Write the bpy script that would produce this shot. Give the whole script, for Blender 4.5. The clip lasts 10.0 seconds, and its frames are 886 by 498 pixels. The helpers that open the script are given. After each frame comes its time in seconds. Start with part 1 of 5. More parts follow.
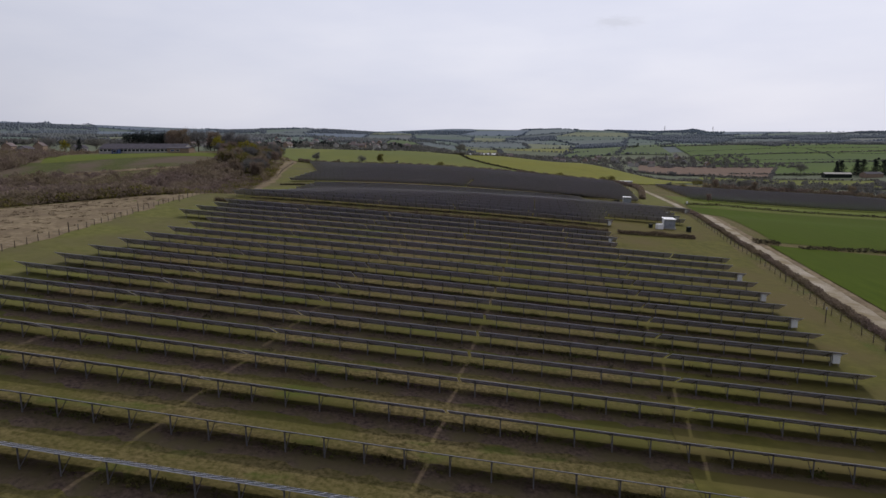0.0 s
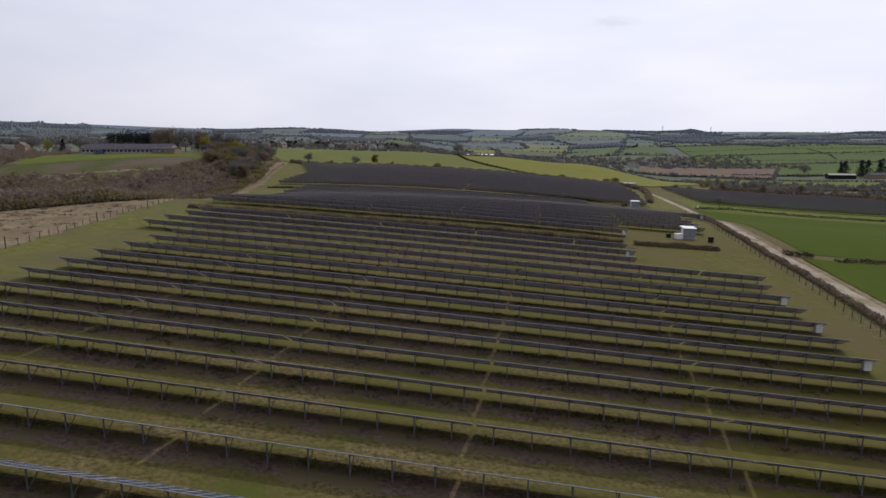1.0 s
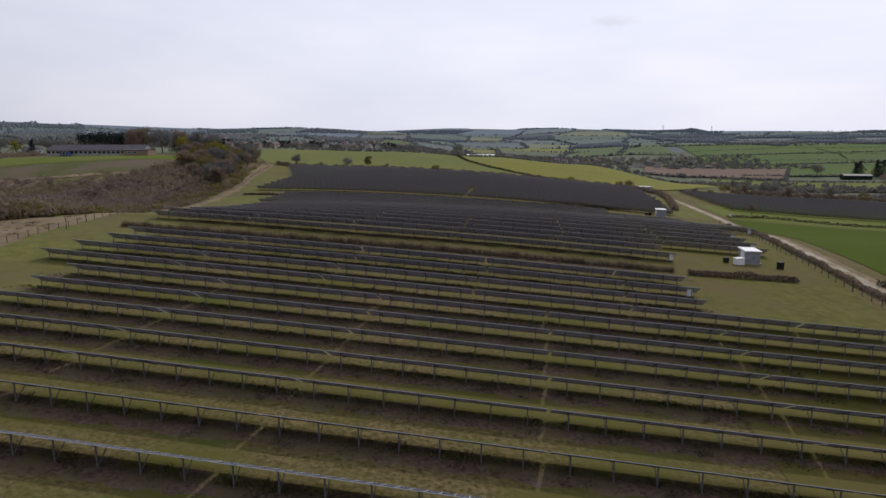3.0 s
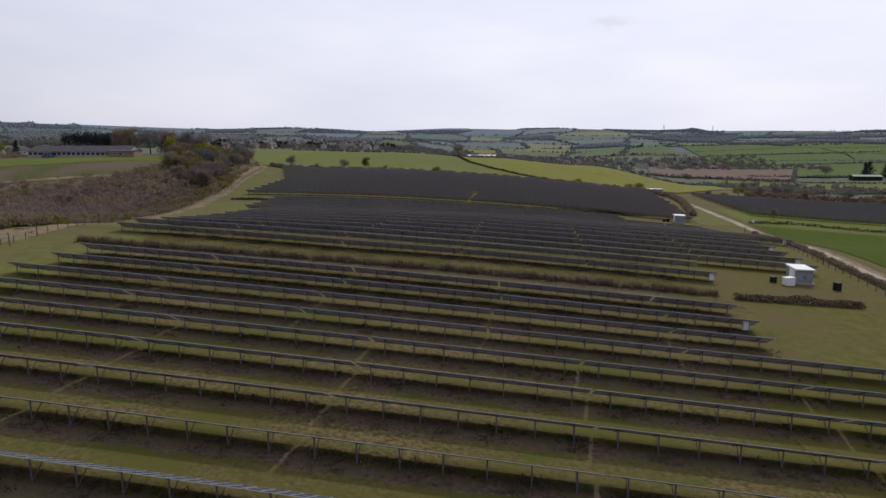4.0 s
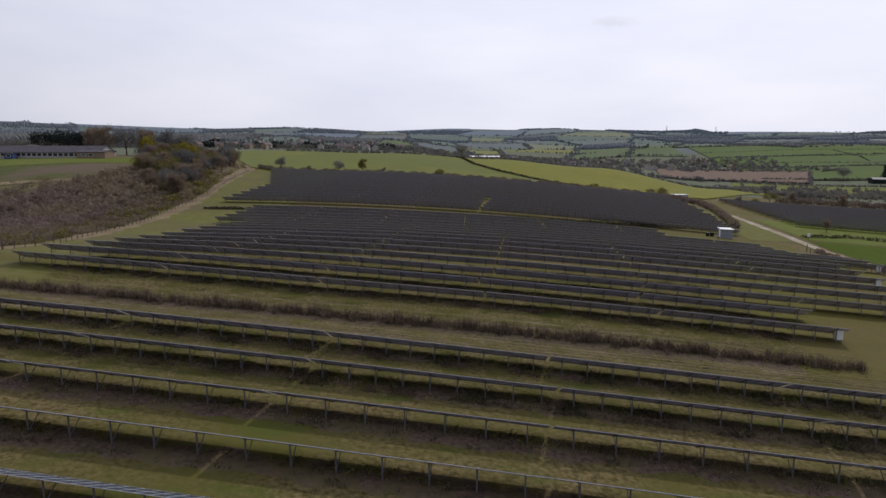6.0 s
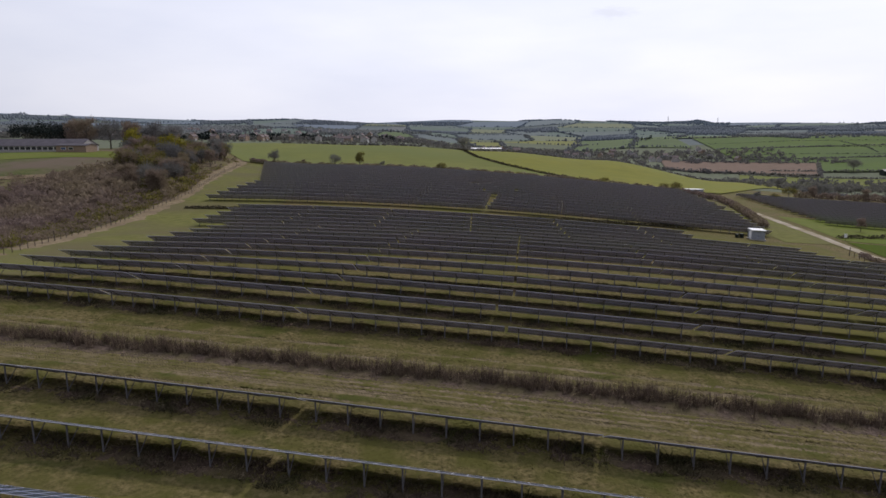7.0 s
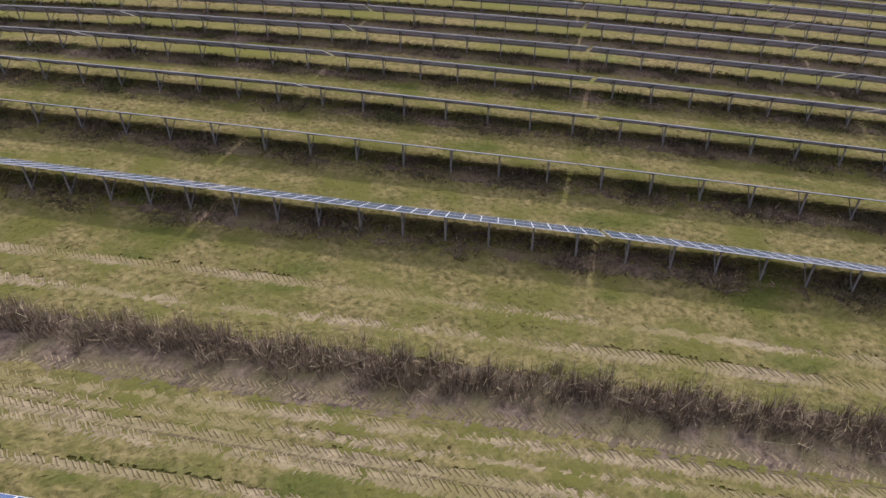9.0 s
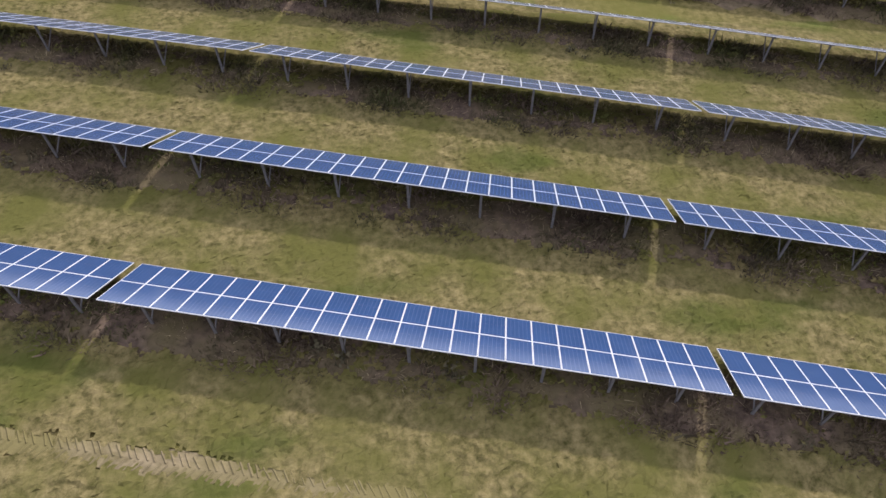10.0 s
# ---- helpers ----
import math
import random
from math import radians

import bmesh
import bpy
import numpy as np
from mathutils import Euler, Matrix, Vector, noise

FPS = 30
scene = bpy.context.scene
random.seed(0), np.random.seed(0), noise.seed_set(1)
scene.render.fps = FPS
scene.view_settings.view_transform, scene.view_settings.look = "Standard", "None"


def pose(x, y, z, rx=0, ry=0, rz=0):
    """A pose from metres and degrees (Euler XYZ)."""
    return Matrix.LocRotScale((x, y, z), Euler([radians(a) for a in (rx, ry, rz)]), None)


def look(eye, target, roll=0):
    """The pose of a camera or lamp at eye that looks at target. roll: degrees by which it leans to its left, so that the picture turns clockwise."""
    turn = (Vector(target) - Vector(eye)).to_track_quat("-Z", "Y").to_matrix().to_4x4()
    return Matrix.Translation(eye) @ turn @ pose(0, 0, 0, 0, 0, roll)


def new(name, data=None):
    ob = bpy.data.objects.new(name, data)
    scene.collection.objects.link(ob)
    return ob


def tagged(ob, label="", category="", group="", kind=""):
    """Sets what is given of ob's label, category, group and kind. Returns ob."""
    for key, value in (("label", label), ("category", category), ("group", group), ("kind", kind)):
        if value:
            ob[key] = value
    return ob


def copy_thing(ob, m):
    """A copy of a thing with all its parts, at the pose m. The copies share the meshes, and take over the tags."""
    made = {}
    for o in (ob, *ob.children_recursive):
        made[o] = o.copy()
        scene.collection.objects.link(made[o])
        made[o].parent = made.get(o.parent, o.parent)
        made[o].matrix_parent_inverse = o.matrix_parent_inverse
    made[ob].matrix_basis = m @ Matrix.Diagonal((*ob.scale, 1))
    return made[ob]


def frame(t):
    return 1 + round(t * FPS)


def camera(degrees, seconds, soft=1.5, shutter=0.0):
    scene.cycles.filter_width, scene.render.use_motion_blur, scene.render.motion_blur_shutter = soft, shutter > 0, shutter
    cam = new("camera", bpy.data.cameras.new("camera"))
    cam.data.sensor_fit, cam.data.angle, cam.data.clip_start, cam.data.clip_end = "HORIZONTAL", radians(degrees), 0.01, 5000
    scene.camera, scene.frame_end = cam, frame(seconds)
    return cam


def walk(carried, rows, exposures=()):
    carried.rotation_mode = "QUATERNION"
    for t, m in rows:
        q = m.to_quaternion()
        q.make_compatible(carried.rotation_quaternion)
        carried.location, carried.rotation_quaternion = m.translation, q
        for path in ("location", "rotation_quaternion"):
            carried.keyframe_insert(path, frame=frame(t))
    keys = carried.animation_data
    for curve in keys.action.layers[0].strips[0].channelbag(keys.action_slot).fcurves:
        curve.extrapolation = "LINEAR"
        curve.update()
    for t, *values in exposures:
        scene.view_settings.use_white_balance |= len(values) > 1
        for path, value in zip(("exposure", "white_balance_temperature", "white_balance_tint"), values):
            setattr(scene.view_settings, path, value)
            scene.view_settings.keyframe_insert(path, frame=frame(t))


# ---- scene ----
cam = camera(68.5, 10.0)
# seconds, x, y, z, pitch, roll, yaw
ROWS = [
    (0.0, -1.68, 16.92, 22.36, -9.95, 0.13, -0.14),
    (0.5, -1.69, 26.14, 22.43, -9.95, 0.08, -0.20),
    (1.0, -1.62, 35.44, 22.48, -9.96, 0.07, -0.38),
    (1.5, -1.62, 44.76, 22.49, -9.99, 0.09, -0.41),
    (2.0, -1.52, 53.78, 22.44, -10.00, 0.11, -0.43),
    (2.5, -1.52, 62.95, 22.35, -9.99, 0.13, -0.48),
    (4.0, -2.42, 91.62, 22.54, -9.99, 0.20, -0.55),
    (4.5, -2.85, 100.62, 22.25, -9.97, 0.14, -0.51),
    (5.0, -3.33, 109.63, 22.11, -9.99, 0.11, -0.52),
    (5.5, -3.77, 118.58, 22.13, -9.98, 0.08, -0.53),
    (6.0, -4.26, 127.55, 22.23, -9.96, 0.07, -0.54),
    (6.2, -4.46, 131.15, 22.30, -10.00, 0.07, -0.54),
    (6.7, -4.94, 140.82, 22.38, -10.01, 0.14, -0.56),
    (7.0, -5.22, 146.62, 22.43, -10.70, 0.17, -0.57),
    (7.3, -5.51, 152.42, 22.48, -13.13, 0.21, -0.59),
    (7.5, -5.73, 156.18, 22.45, -15.89, 0.22, -0.58),
    (8.0, -6.33, 165.27, 22.24, -22.45, 0.22, -0.55),
    (8.5, -6.78, 174.48, 22.46, -29.26, 0.22, -0.50),
    (9.0, -7.15, 184.23, 22.62, -36.66, 0.22, -0.19),
    (9.5, -7.62, 193.80, 22.56, -43.80, 0.24, 0.02),
    (10.0, -8.10, 203.78, 22.36, -51.02, 0.23, 0.25),
]
EXPOSURES = [(0.0, -0.1), (0.5, 0.1), (2.5, 0.08), (6.2, 0.08), (7.0, 0.2), (7.5, 0.45), (8.0, 1.34), (8.5, 1.52), (9.0, 1.48), (9.5, 1.56), (10.0, 1.52)]
walk(cam, [(t, pose(x, y, z, 90 + pitch, roll, yaw)) for t, x, y, z, pitch, roll, yaw in ROWS], EXPOSURES)

# ---- sky and sun: thin bright haze, sun ahead and to the right ----
SUN_AZ, SUN_EL = 31.0, 42.7
world = bpy.data.worlds.new("world")
scene.world = world
world.use_nodes = True
wn, wl = world.node_tree.nodes, world.node_tree.links
wn.clear()
w_out = wn.new("ShaderNodeOutputWorld")
w_sky = wn.new("ShaderNodeTexSky")
w_sky.sky_type = "NISHITA"
w_sky.sun_disc = False
w_sky.sun_elevation, w_sky.sun_rotation = radians(SUN_EL), radians(SUN_AZ)
w_sky.dust_density, w_sky.air_density = 3.0, 1.0
w_b1 = wn.new("ShaderNodeBackground")
w_b1.inputs["Strength"].default_value = 0.008
w_b2 = wn.new("ShaderNodeBackground")
w_b2.inputs["Strength"].default_value = 0.62
w_co = wn.new("ShaderNodeTexCoord")
w_map = wn.new("ShaderNodeMapping")
w_map.inputs["Scale"].default_value = (1.3, 1.3, 5.0)
w_noise = wn.new("ShaderNodeTexNoise")
w_noise.inputs["Scale"].default_value = 2.2
w_noise.inputs["Detail"].default_value = 6
w_ramp = wn.new("ShaderNodeValToRGB")
w_ramp.color_ramp.elements[0].position, w_ramp.color_ramp.elements[0].color = 0.3, (0.80, 0.83, 1.0, 1)
w_ramp.color_ramp.elements[1].position, w_ramp.color_ramp.elements[1].color = 0.7, (0.95, 0.96, 1.09, 1)
w_add = wn.new("ShaderNodeAddShader")
wl.new(w_co.outputs["Generated"], w_map.inputs["Vector"])
wl.new(w_map.outputs["Vector"], w_noise.inputs["Vector"])
wl.new(w_noise.outputs["Fac"], w_ramp.inputs["Fac"])
w_dot = wn.new("ShaderNodeVectorMath")
w_dot.operation = "DOT_PRODUCT"
w_dot.inputs[1].default_value = (math.sin(radians(SUN_AZ)) * 0.74, math.cos(radians(SUN_AZ)) * 0.74, 0.67)
w_rng = wn.new("ShaderNodeMapRange")
w_rng.interpolation_type = "SMOOTHSTEP"
w_rng.inputs["From Min"].default_value, w_rng.inputs["From Max"].default_value = -0.6, 0.95
w_rng.inputs["To Min"].default_value, w_rng.inputs["To Max"].default_value = 0.25, 0.865
wl.new(w_co.outputs["Generated"], w_dot.inputs[0])
wl.new(w_dot.outputs["Value"], w_rng.inputs["Value"])
wl.new(w_rng.outputs["Result"], w_b2.inputs["Strength"])
w_at = wn.new("ShaderNodeVectorMath")
w_at.operation = "SUBTRACT"
w_at.inputs[1].default_value = (0.247, 0.956, 0.156)
w_flat = wn.new("ShaderNodeVectorMath")
w_flat.operation, w_flat.inputs[1].default_value = "MULTIPLY", (1, 1, 4.5)
w_len = wn.new("ShaderNodeVectorMath")
w_len.operation = "LENGTH"
w_wisp = wn.new("ShaderNodeTexNoise")
w_wisp.inputs["Scale"].default_value, w_wisp.inputs["Detail"].default_value = 45.0, 4
w_sum = wn.new("ShaderNodeMath")
w_sum.operation, w_sum.inputs[1].default_value = "MULTIPLY_ADD", 0.06
w_cut = wn.new("ShaderNodeMapRange")
w_cut.interpolation_type = "SMOOTHSTEP"
w_cut.inputs["From Min"].default_value, w_cut.inputs["From Max"].default_value = 0.035, 0.08
w_cut.inputs["To Min"].default_value, w_cut.inputs["To Max"].default_value = 0.75, 0.0
w_small = wn.new("ShaderNodeMix")
w_small.data_type = "RGBA"
w_small.inputs["B"].default_value = (0.72, 0.74, 0.86, 1)
wl.new(w_co.outputs["Generated"], w_at.inputs[0])
wl.new(w_at.outputs["Vector"], w_flat.inputs[0])
wl.new(w_flat.outputs["Vector"], w_len.inputs[0])
wl.new(w_map.outputs["Vector"], w_wisp.inputs["Vector"])
wl.new(w_wisp.outputs["Fac"], w_sum.inputs[0])
wl.new(w_len.outputs["Value"], w_sum.inputs[2])
wl.new(w_sum.outputs["Value"], w_cut.inputs["Value"])
wl.new(w_cut.outputs["Result"], w_small.inputs["Factor"])
wl.new(w_ramp.outputs["Color"], w_small.inputs["A"])
wl.new(w_small.outputs["Result"], w_b2.inputs["Color"])
wl.new(w_sky.outputs["Color"], w_b1.inputs["Color"])
wl.new(w_b1.outputs["Background"], w_add.inputs[0])
wl.new(w_b2.outputs["Background"], w_add.inputs[1])
wl.new(w_add.outputs["Shader"], w_out.inputs["Surface"])

sun_data = bpy.data.lights.new("sun", "SUN")
sun_data.energy, sun_data.angle, sun_data.color = 1.56, radians(1.8), (1.0, 0.95, 0.86)
sun = new("sun", sun_data)
_e, _a = radians(SUN_EL), radians(SUN_AZ)
sun.matrix_world = look((math.sin(_a) * math.cos(_e) * 300, math.cos(_a) * math.cos(_e) * 300, math.sin(_e) * 300), (0, 0, 0))


# ---- materials ----
def material(name, c1, c2, scale=1.0, rough=0.8, bump=0.0, metal=0.0, c3=None, scale2=None, island=0.0, stretch=(1, 1, 1), spec=0.05, coarse=0.5, spread=0.16):
    """Two colours mixed by fine grain, a third by broad patches, with relief; island: brightness spread from piece to piece."""
    m = bpy.data.materials.new(name)
    m.use_nodes = True
    n, l = m.node_tree.nodes, m.node_tree.links
    b = n["Principled BSDF"]
    b.inputs["Roughness"].default_value, b.inputs["Metallic"].default_value = rough, metal
    b.inputs["Specular IOR Level"].default_value = spec
    geo = n.new("ShaderNodeNewGeometry")
    mp = n.new("ShaderNodeMapping")
    mp.inputs["Scale"].default_value = stretch
    l.new(geo.outputs["Position"], mp.inputs["Vector"])
    t = n.new("ShaderNodeTexNoise")
    t.inputs["Scale"].default_value, t.inputs["Detail"].default_value, t.inputs["Roughness"].default_value = scale, 6, 0.65
    l.new(mp.outputs["Vector"], t.inputs["Vector"])
    r = n.new("ShaderNodeValToRGB")
    r.color_ramp.elements[0].position, r.color_ramp.elements[0].color = 0.5 - spread, (*c1, 1)
    r.color_ramp.elements[1].position, r.color_ramp.elements[1].color = 0.5 + spread, (*c2, 1)
    l.new(t.outputs["Fac"], r.inputs["Fac"])
    col = r.outputs["Color"]
    if c3:
        t2 = n.new("ShaderNodeTexNoise")
        t2.inputs["Scale"].default_value, t2.inputs["Detail"].default_value = scale2 or scale * 0.1, 4
        l.new(mp.outputs["Vector"], t2.inputs["Vector"])
        r2 = n.new("ShaderNodeValToRGB")
        r2.color_ramp.elements[0].position, r2.color_ramp.elements[1].position = coarse - 0.1, coarse + 0.14
        l.new(t2.outputs["Fac"], r2.inputs["Fac"])
        mx = n.new("ShaderNodeMix")
        mx.data_type = "RGBA"
        l.new(r2.outputs["Color"], mx.inputs["Factor"])
        l.new(col, mx.inputs["A"])
        mx.inputs["B"].default_value = (*c3, 1)
        col = mx.outputs["Result"]
    if island:
        hs = n.new("ShaderNodeHueSaturation")
        mr = n.new("ShaderNodeMapRange")
        mr.inputs["To Min"].default_value, mr.inputs["To Max"].default_value = 1 - island, 1 + island
        l.new(geo.outputs["Random Per Island"], mr.inputs["Value"])
        l.new(mr.outputs["Result"], hs.inputs["Value"])
        l.new(col, hs.inputs["Color"])
        col = hs.outputs["Color"]
    l.new(col, b.inputs["Base Color"])
    if bump:
        bp = n.new("ShaderNodeBump")
        bp.inputs["Strength"].default_value, bp.inputs["Distance"].default_value = 0.8, bump
        l.new(t.outputs["Fac"], bp.inputs["Height"])
        l.new(bp.outputs["Normal"], b.inputs["Normal"])
    return m


M_GRASS = material("meadow_grass", (0.054, 0.044, 0.0165), (0.162, 0.127, 0.06), 2.2, 0.9, 0.12, c3=(0.085, 0.08, 0.022), scale2=0.07, spread=0.13)
M_STRAW = material("dry_straw_grass", (0.11, 0.085, 0.05), (0.27, 0.21, 0.135), 0.8, 0.95, 0.2, c3=(0.14, 0.105, 0.068), scale2=0.12)
M_CROP = material("young_wheat", (0.04, 0.063, 0.003), (0.058, 0.083, 0.006), 0.35, 0.85, 0.05, c3=(0.05, 0.07, 0.006), scale2=0.02, stretch=(1, 0.25, 1), spec=0.02)
M_RAPE = material("flowering_rape", (0.125, 0.127, 0.022), (0.17, 0.16, 0.028), 0.08, 0.9, 0.1, c3=(0.135, 0.142, 0.03), scale2=0.012)
M_RAPE2 = material("rape_in_bud", (0.1, 0.11, 0.028), (0.135, 0.14, 0.036), 0.06, 0.9, 0.1, c3=(0.105, 0.12, 0.035), scale2=0.01)
M_LAWN = material("mown_lawn", (0.085, 0.1, 0.02), (0.12, 0.13, 0.03), 0.3, 0.9, 0.03, c3=(0.085, 0.11, 0.016), scale2=0.04)
M_PASTURE = material("far_pasture", (0.06, 0.094, 0.022), (0.085, 0.118, 0.03), 0.02, 0.9, c3=(0.07, 0.1, 0.035), scale2=0.004)
# one set per distance band; slope and hill sets have blue haze painted in
FIELD_MATS_BY_HAZE = [
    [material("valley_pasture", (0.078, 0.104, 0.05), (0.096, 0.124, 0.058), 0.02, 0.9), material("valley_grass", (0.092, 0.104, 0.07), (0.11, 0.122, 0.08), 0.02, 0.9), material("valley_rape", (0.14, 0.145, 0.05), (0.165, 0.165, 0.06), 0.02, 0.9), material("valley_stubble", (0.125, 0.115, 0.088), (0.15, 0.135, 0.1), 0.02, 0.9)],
    [material("hazed_slope_pasture", (0.09, 0.116, 0.1), (0.102, 0.128, 0.108), 0.012, 0.9), material("hazed_slope_grass", (0.102, 0.122, 0.118), (0.114, 0.134, 0.128), 0.012, 0.9), material("hazed_slope_rape", (0.135, 0.148, 0.098), (0.15, 0.162, 0.106), 0.012, 0.9), material("hazed_slope_stubble", (0.122, 0.132, 0.126), (0.138, 0.146, 0.138), 0.012, 0.9)],
    [material("hazed_hill_grass", (0.118, 0.144, 0.166), (0.128, 0.154, 0.176), 0.008, 0.95), material("hazed_hill_moor", (0.118, 0.144, 0.176), (0.128, 0.154, 0.188), 0.008, 0.95), material("hazed_hill_yellow", (0.13, 0.154, 0.162), (0.14, 0.164, 0.172), 0.008, 0.95), material("hazed_hill_heath", (0.12, 0.144, 0.182), (0.13, 0.154, 0.192), 0.008, 0.95)],
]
M_PLOUGH = material("ploughed_soil", (0.12, 0.085, 0.065), (0.17, 0.12, 0.095), 0.1, 0.95, 0.05)
M_GRAVEL = material("gravel_track", (0.25, 0.22, 0.18), (0.42, 0.37, 0.3), 2.5, 0.95, 0.03, c3=(0.2, 0.16, 0.1), scale2=0.15)
M_STEEL = material("galvanised_steel", (0.13, 0.124, 0.128), (0.2, 0.19, 0.196), 6.0, 0.55, 0.0, metal=0.25)
M_ALU = material("aluminium_frame", (0.44, 0.43, 0.45), (0.55, 0.54, 0.56), 9.0, 0.5, 0.0, metal=0.1)
M_BACK = material("panel_backsheet", (0.7, 0.655, 0.86), (0.8, 0.755, 0.95), 1.0, 0.6)
M_TWIG = material("bare_twigs", (0.078, 0.056, 0.044), (0.21, 0.158, 0.116), 1.5, 0.95, island=0.45)
M_TWIGPALE = material("pale_dead_stems", (0.2, 0.16, 0.1), (0.4, 0.33, 0.22), 1.5, 0.95, island=0.4)
M_BARK = material("tree_bark", (0.06, 0.05, 0.04), (0.13, 0.11, 0.09), 3.0, 0.95, 0.02)
M_SCRUB = material("brown_scrub", (0.14, 0.105, 0.095), (0.25, 0.19, 0.165), 0.25, 0.95, island=0.25, c3=(0.21, 0.17, 0.11), scale2=0.03)
M_SCRUBGREEN = material("budding_scrub", (0.1, 0.09, 0.03), (0.19, 0.165, 0.05), 0.3, 0.95, island=0.4)
M_WOOD = material("bare_woodland", (0.105, 0.105, 0.108), (0.17, 0.16, 0.158), 0.1, 0.95, island=0.15, c3=(0.17, 0.165, 0.14), scale2=0.01)
# three far woodland colours with blue-grey haze painted in, one per distance
M_FARWOOD_HAZED = material("hazed_hillside_woodland", (0.1, 0.115, 0.138), (0.122, 0.137, 0.16), 0.01, 0.95, island=0.05, c3=(0.132, 0.15, 0.164), scale2=0.004)
M_SLOPEWOOD_HAZED = material("hazed_slope_woodland", (0.098, 0.104, 0.114), (0.135, 0.138, 0.146), 0.02, 0.95, island=0.1, c3=(0.112, 0.12, 0.11), scale2=0.006)
M_HILLWOOD_HAZED = material("hazed_skyline_woodland", (0.098, 0.122, 0.15), (0.112, 0.136, 0.166), 0.006, 0.95, island=0.06)
M_CONIFER = material("dark_conifer", (0.02, 0.026, 0.026), (0.038, 0.046, 0.04), 0.6, 0.9, island=0.3)
M_BUD = material("yellow_green_buds", (0.16, 0.15, 0.02), (0.26, 0.22, 0.035), 0.6, 0.9, island=0.3)
M_HEDGE = material("clipped_hedge", (0.06, 0.056, 0.035), (0.12, 0.1, 0.065), 0.5, 0.95, island=0.4)
M_WHITE = material("white_paint", (0.78, 0.78, 0.8), (0.86, 0.86, 0.86), 1.5, 0.5, c3=(0.74, 0.74, 0.74), scale2=0.4)
M_GREY = material("grey_steel_door", (0.27, 0.29, 0.33), (0.34, 0.36, 0.4), 1.2, 0.5)
M_DARK = material("dark_green_plastic", (0.015, 0.02, 0.018), (0.03, 0.035, 0.03), 3.0, 0.5)
M_CONC = material("concrete", (0.3, 0.29, 0.27), (0.42, 0.4, 0.37), 2.0, 0.9, 0.01)
M_ROOF = material("grey_roof_felt", (0.07, 0.064, 0.075), (0.11, 0.1, 0.115), 0.5, 0.85)
M_MEADOW = material("green_meadow", (0.084, 0.086, 0.021), (0.135, 0.13, 0.04), 0.4, 0.9, 0.1, c3=(0.1, 0.088, 0.04), scale2=0.05)
M_TILE = material("red_brown_roof_tiles", (0.11, 0.09, 0.09), (0.16, 0.128, 0.125), 0.5, 0.85, island=0.35)
M_MARGIN = material("olive_margin", (0.07, 0.068, 0.016), (0.112, 0.102, 0.027), 0.5, 0.9, 0.1, c3=(0.1, 0.08, 0.032), scale2=0.06)
M_ROUGH = material("rough_brown_meadow", (0.055, 0.066, 0.02), (0.09, 0.092, 0.034), 0.4, 0.9, 0.1, c3=(0.11, 0.085, 0.062), scale2=0.05)
M_BRICK = material("buff_brick", (0.24, 0.17, 0.13), (0.34, 0.26, 0.2), 2.0, 0.9)
M_RENDER = material("pale_render", (0.36, 0.34, 0.33), (0.46, 0.44, 0.42), 1.0, 0.9)
M_BLUE = material("blue_cladding", (0.06, 0.085, 0.18), (0.075, 0.105, 0.22), 2.0, 0.6)
M_GLASS = material("window_glass", (0.02, 0.025, 0.03), (0.04, 0.045, 0.05), 2.0, 0.08, spec=0.6)
M_FLOOR = material("thicket_floor", (0.1, 0.076, 0.055), (0.18, 0.14, 0.095), 0.5, 0.95, 0.1, c3=(0.09, 0.09, 0.03), scale2=0.03)
M_WEED = material("dead_weeds", (0.062, 0.046, 0.036), (0.16, 0.118, 0.088), 0.7, 0.95, island=0.45, c3=(0.06, 0.06, 0.026), scale2=0.3)
M_BLADE = material("meadow_blades", (0.066, 0.061, 0.02), (0.29, 0.231, 0.112), 2.6, 0.9, 0.12, c3=(0.124, 0.117, 0.036), scale2=0.35, spread=0.2)
M_RANK = material("rank_weeds", (0.08, 0.07, 0.03), (0.19, 0.16, 0.062), 0.8, 0.95, island=0.35, c3=(0.095, 0.105, 0.03), scale2=0.15)
M_WETMUD = material("wet_mud", (0.045, 0.034, 0.021), (0.1, 0.08, 0.046), 2.0, 0.8, 0.03)
# dead growth under the tables; its dark brown also paints in some shade
M_WEEDFLOOR_SHADE = material("dead_growth_and_shade", (0.05, 0.036, 0.03), (0.15, 0.108, 0.083), 2.4, 0.95, 0.08, c3=(0.105, 0.086, 0.046), scale2=0.35)
M_POST = material("weathered_post", (0.07, 0.055, 0.04), (0.14, 0.115, 0.09), 4.0, 0.9)


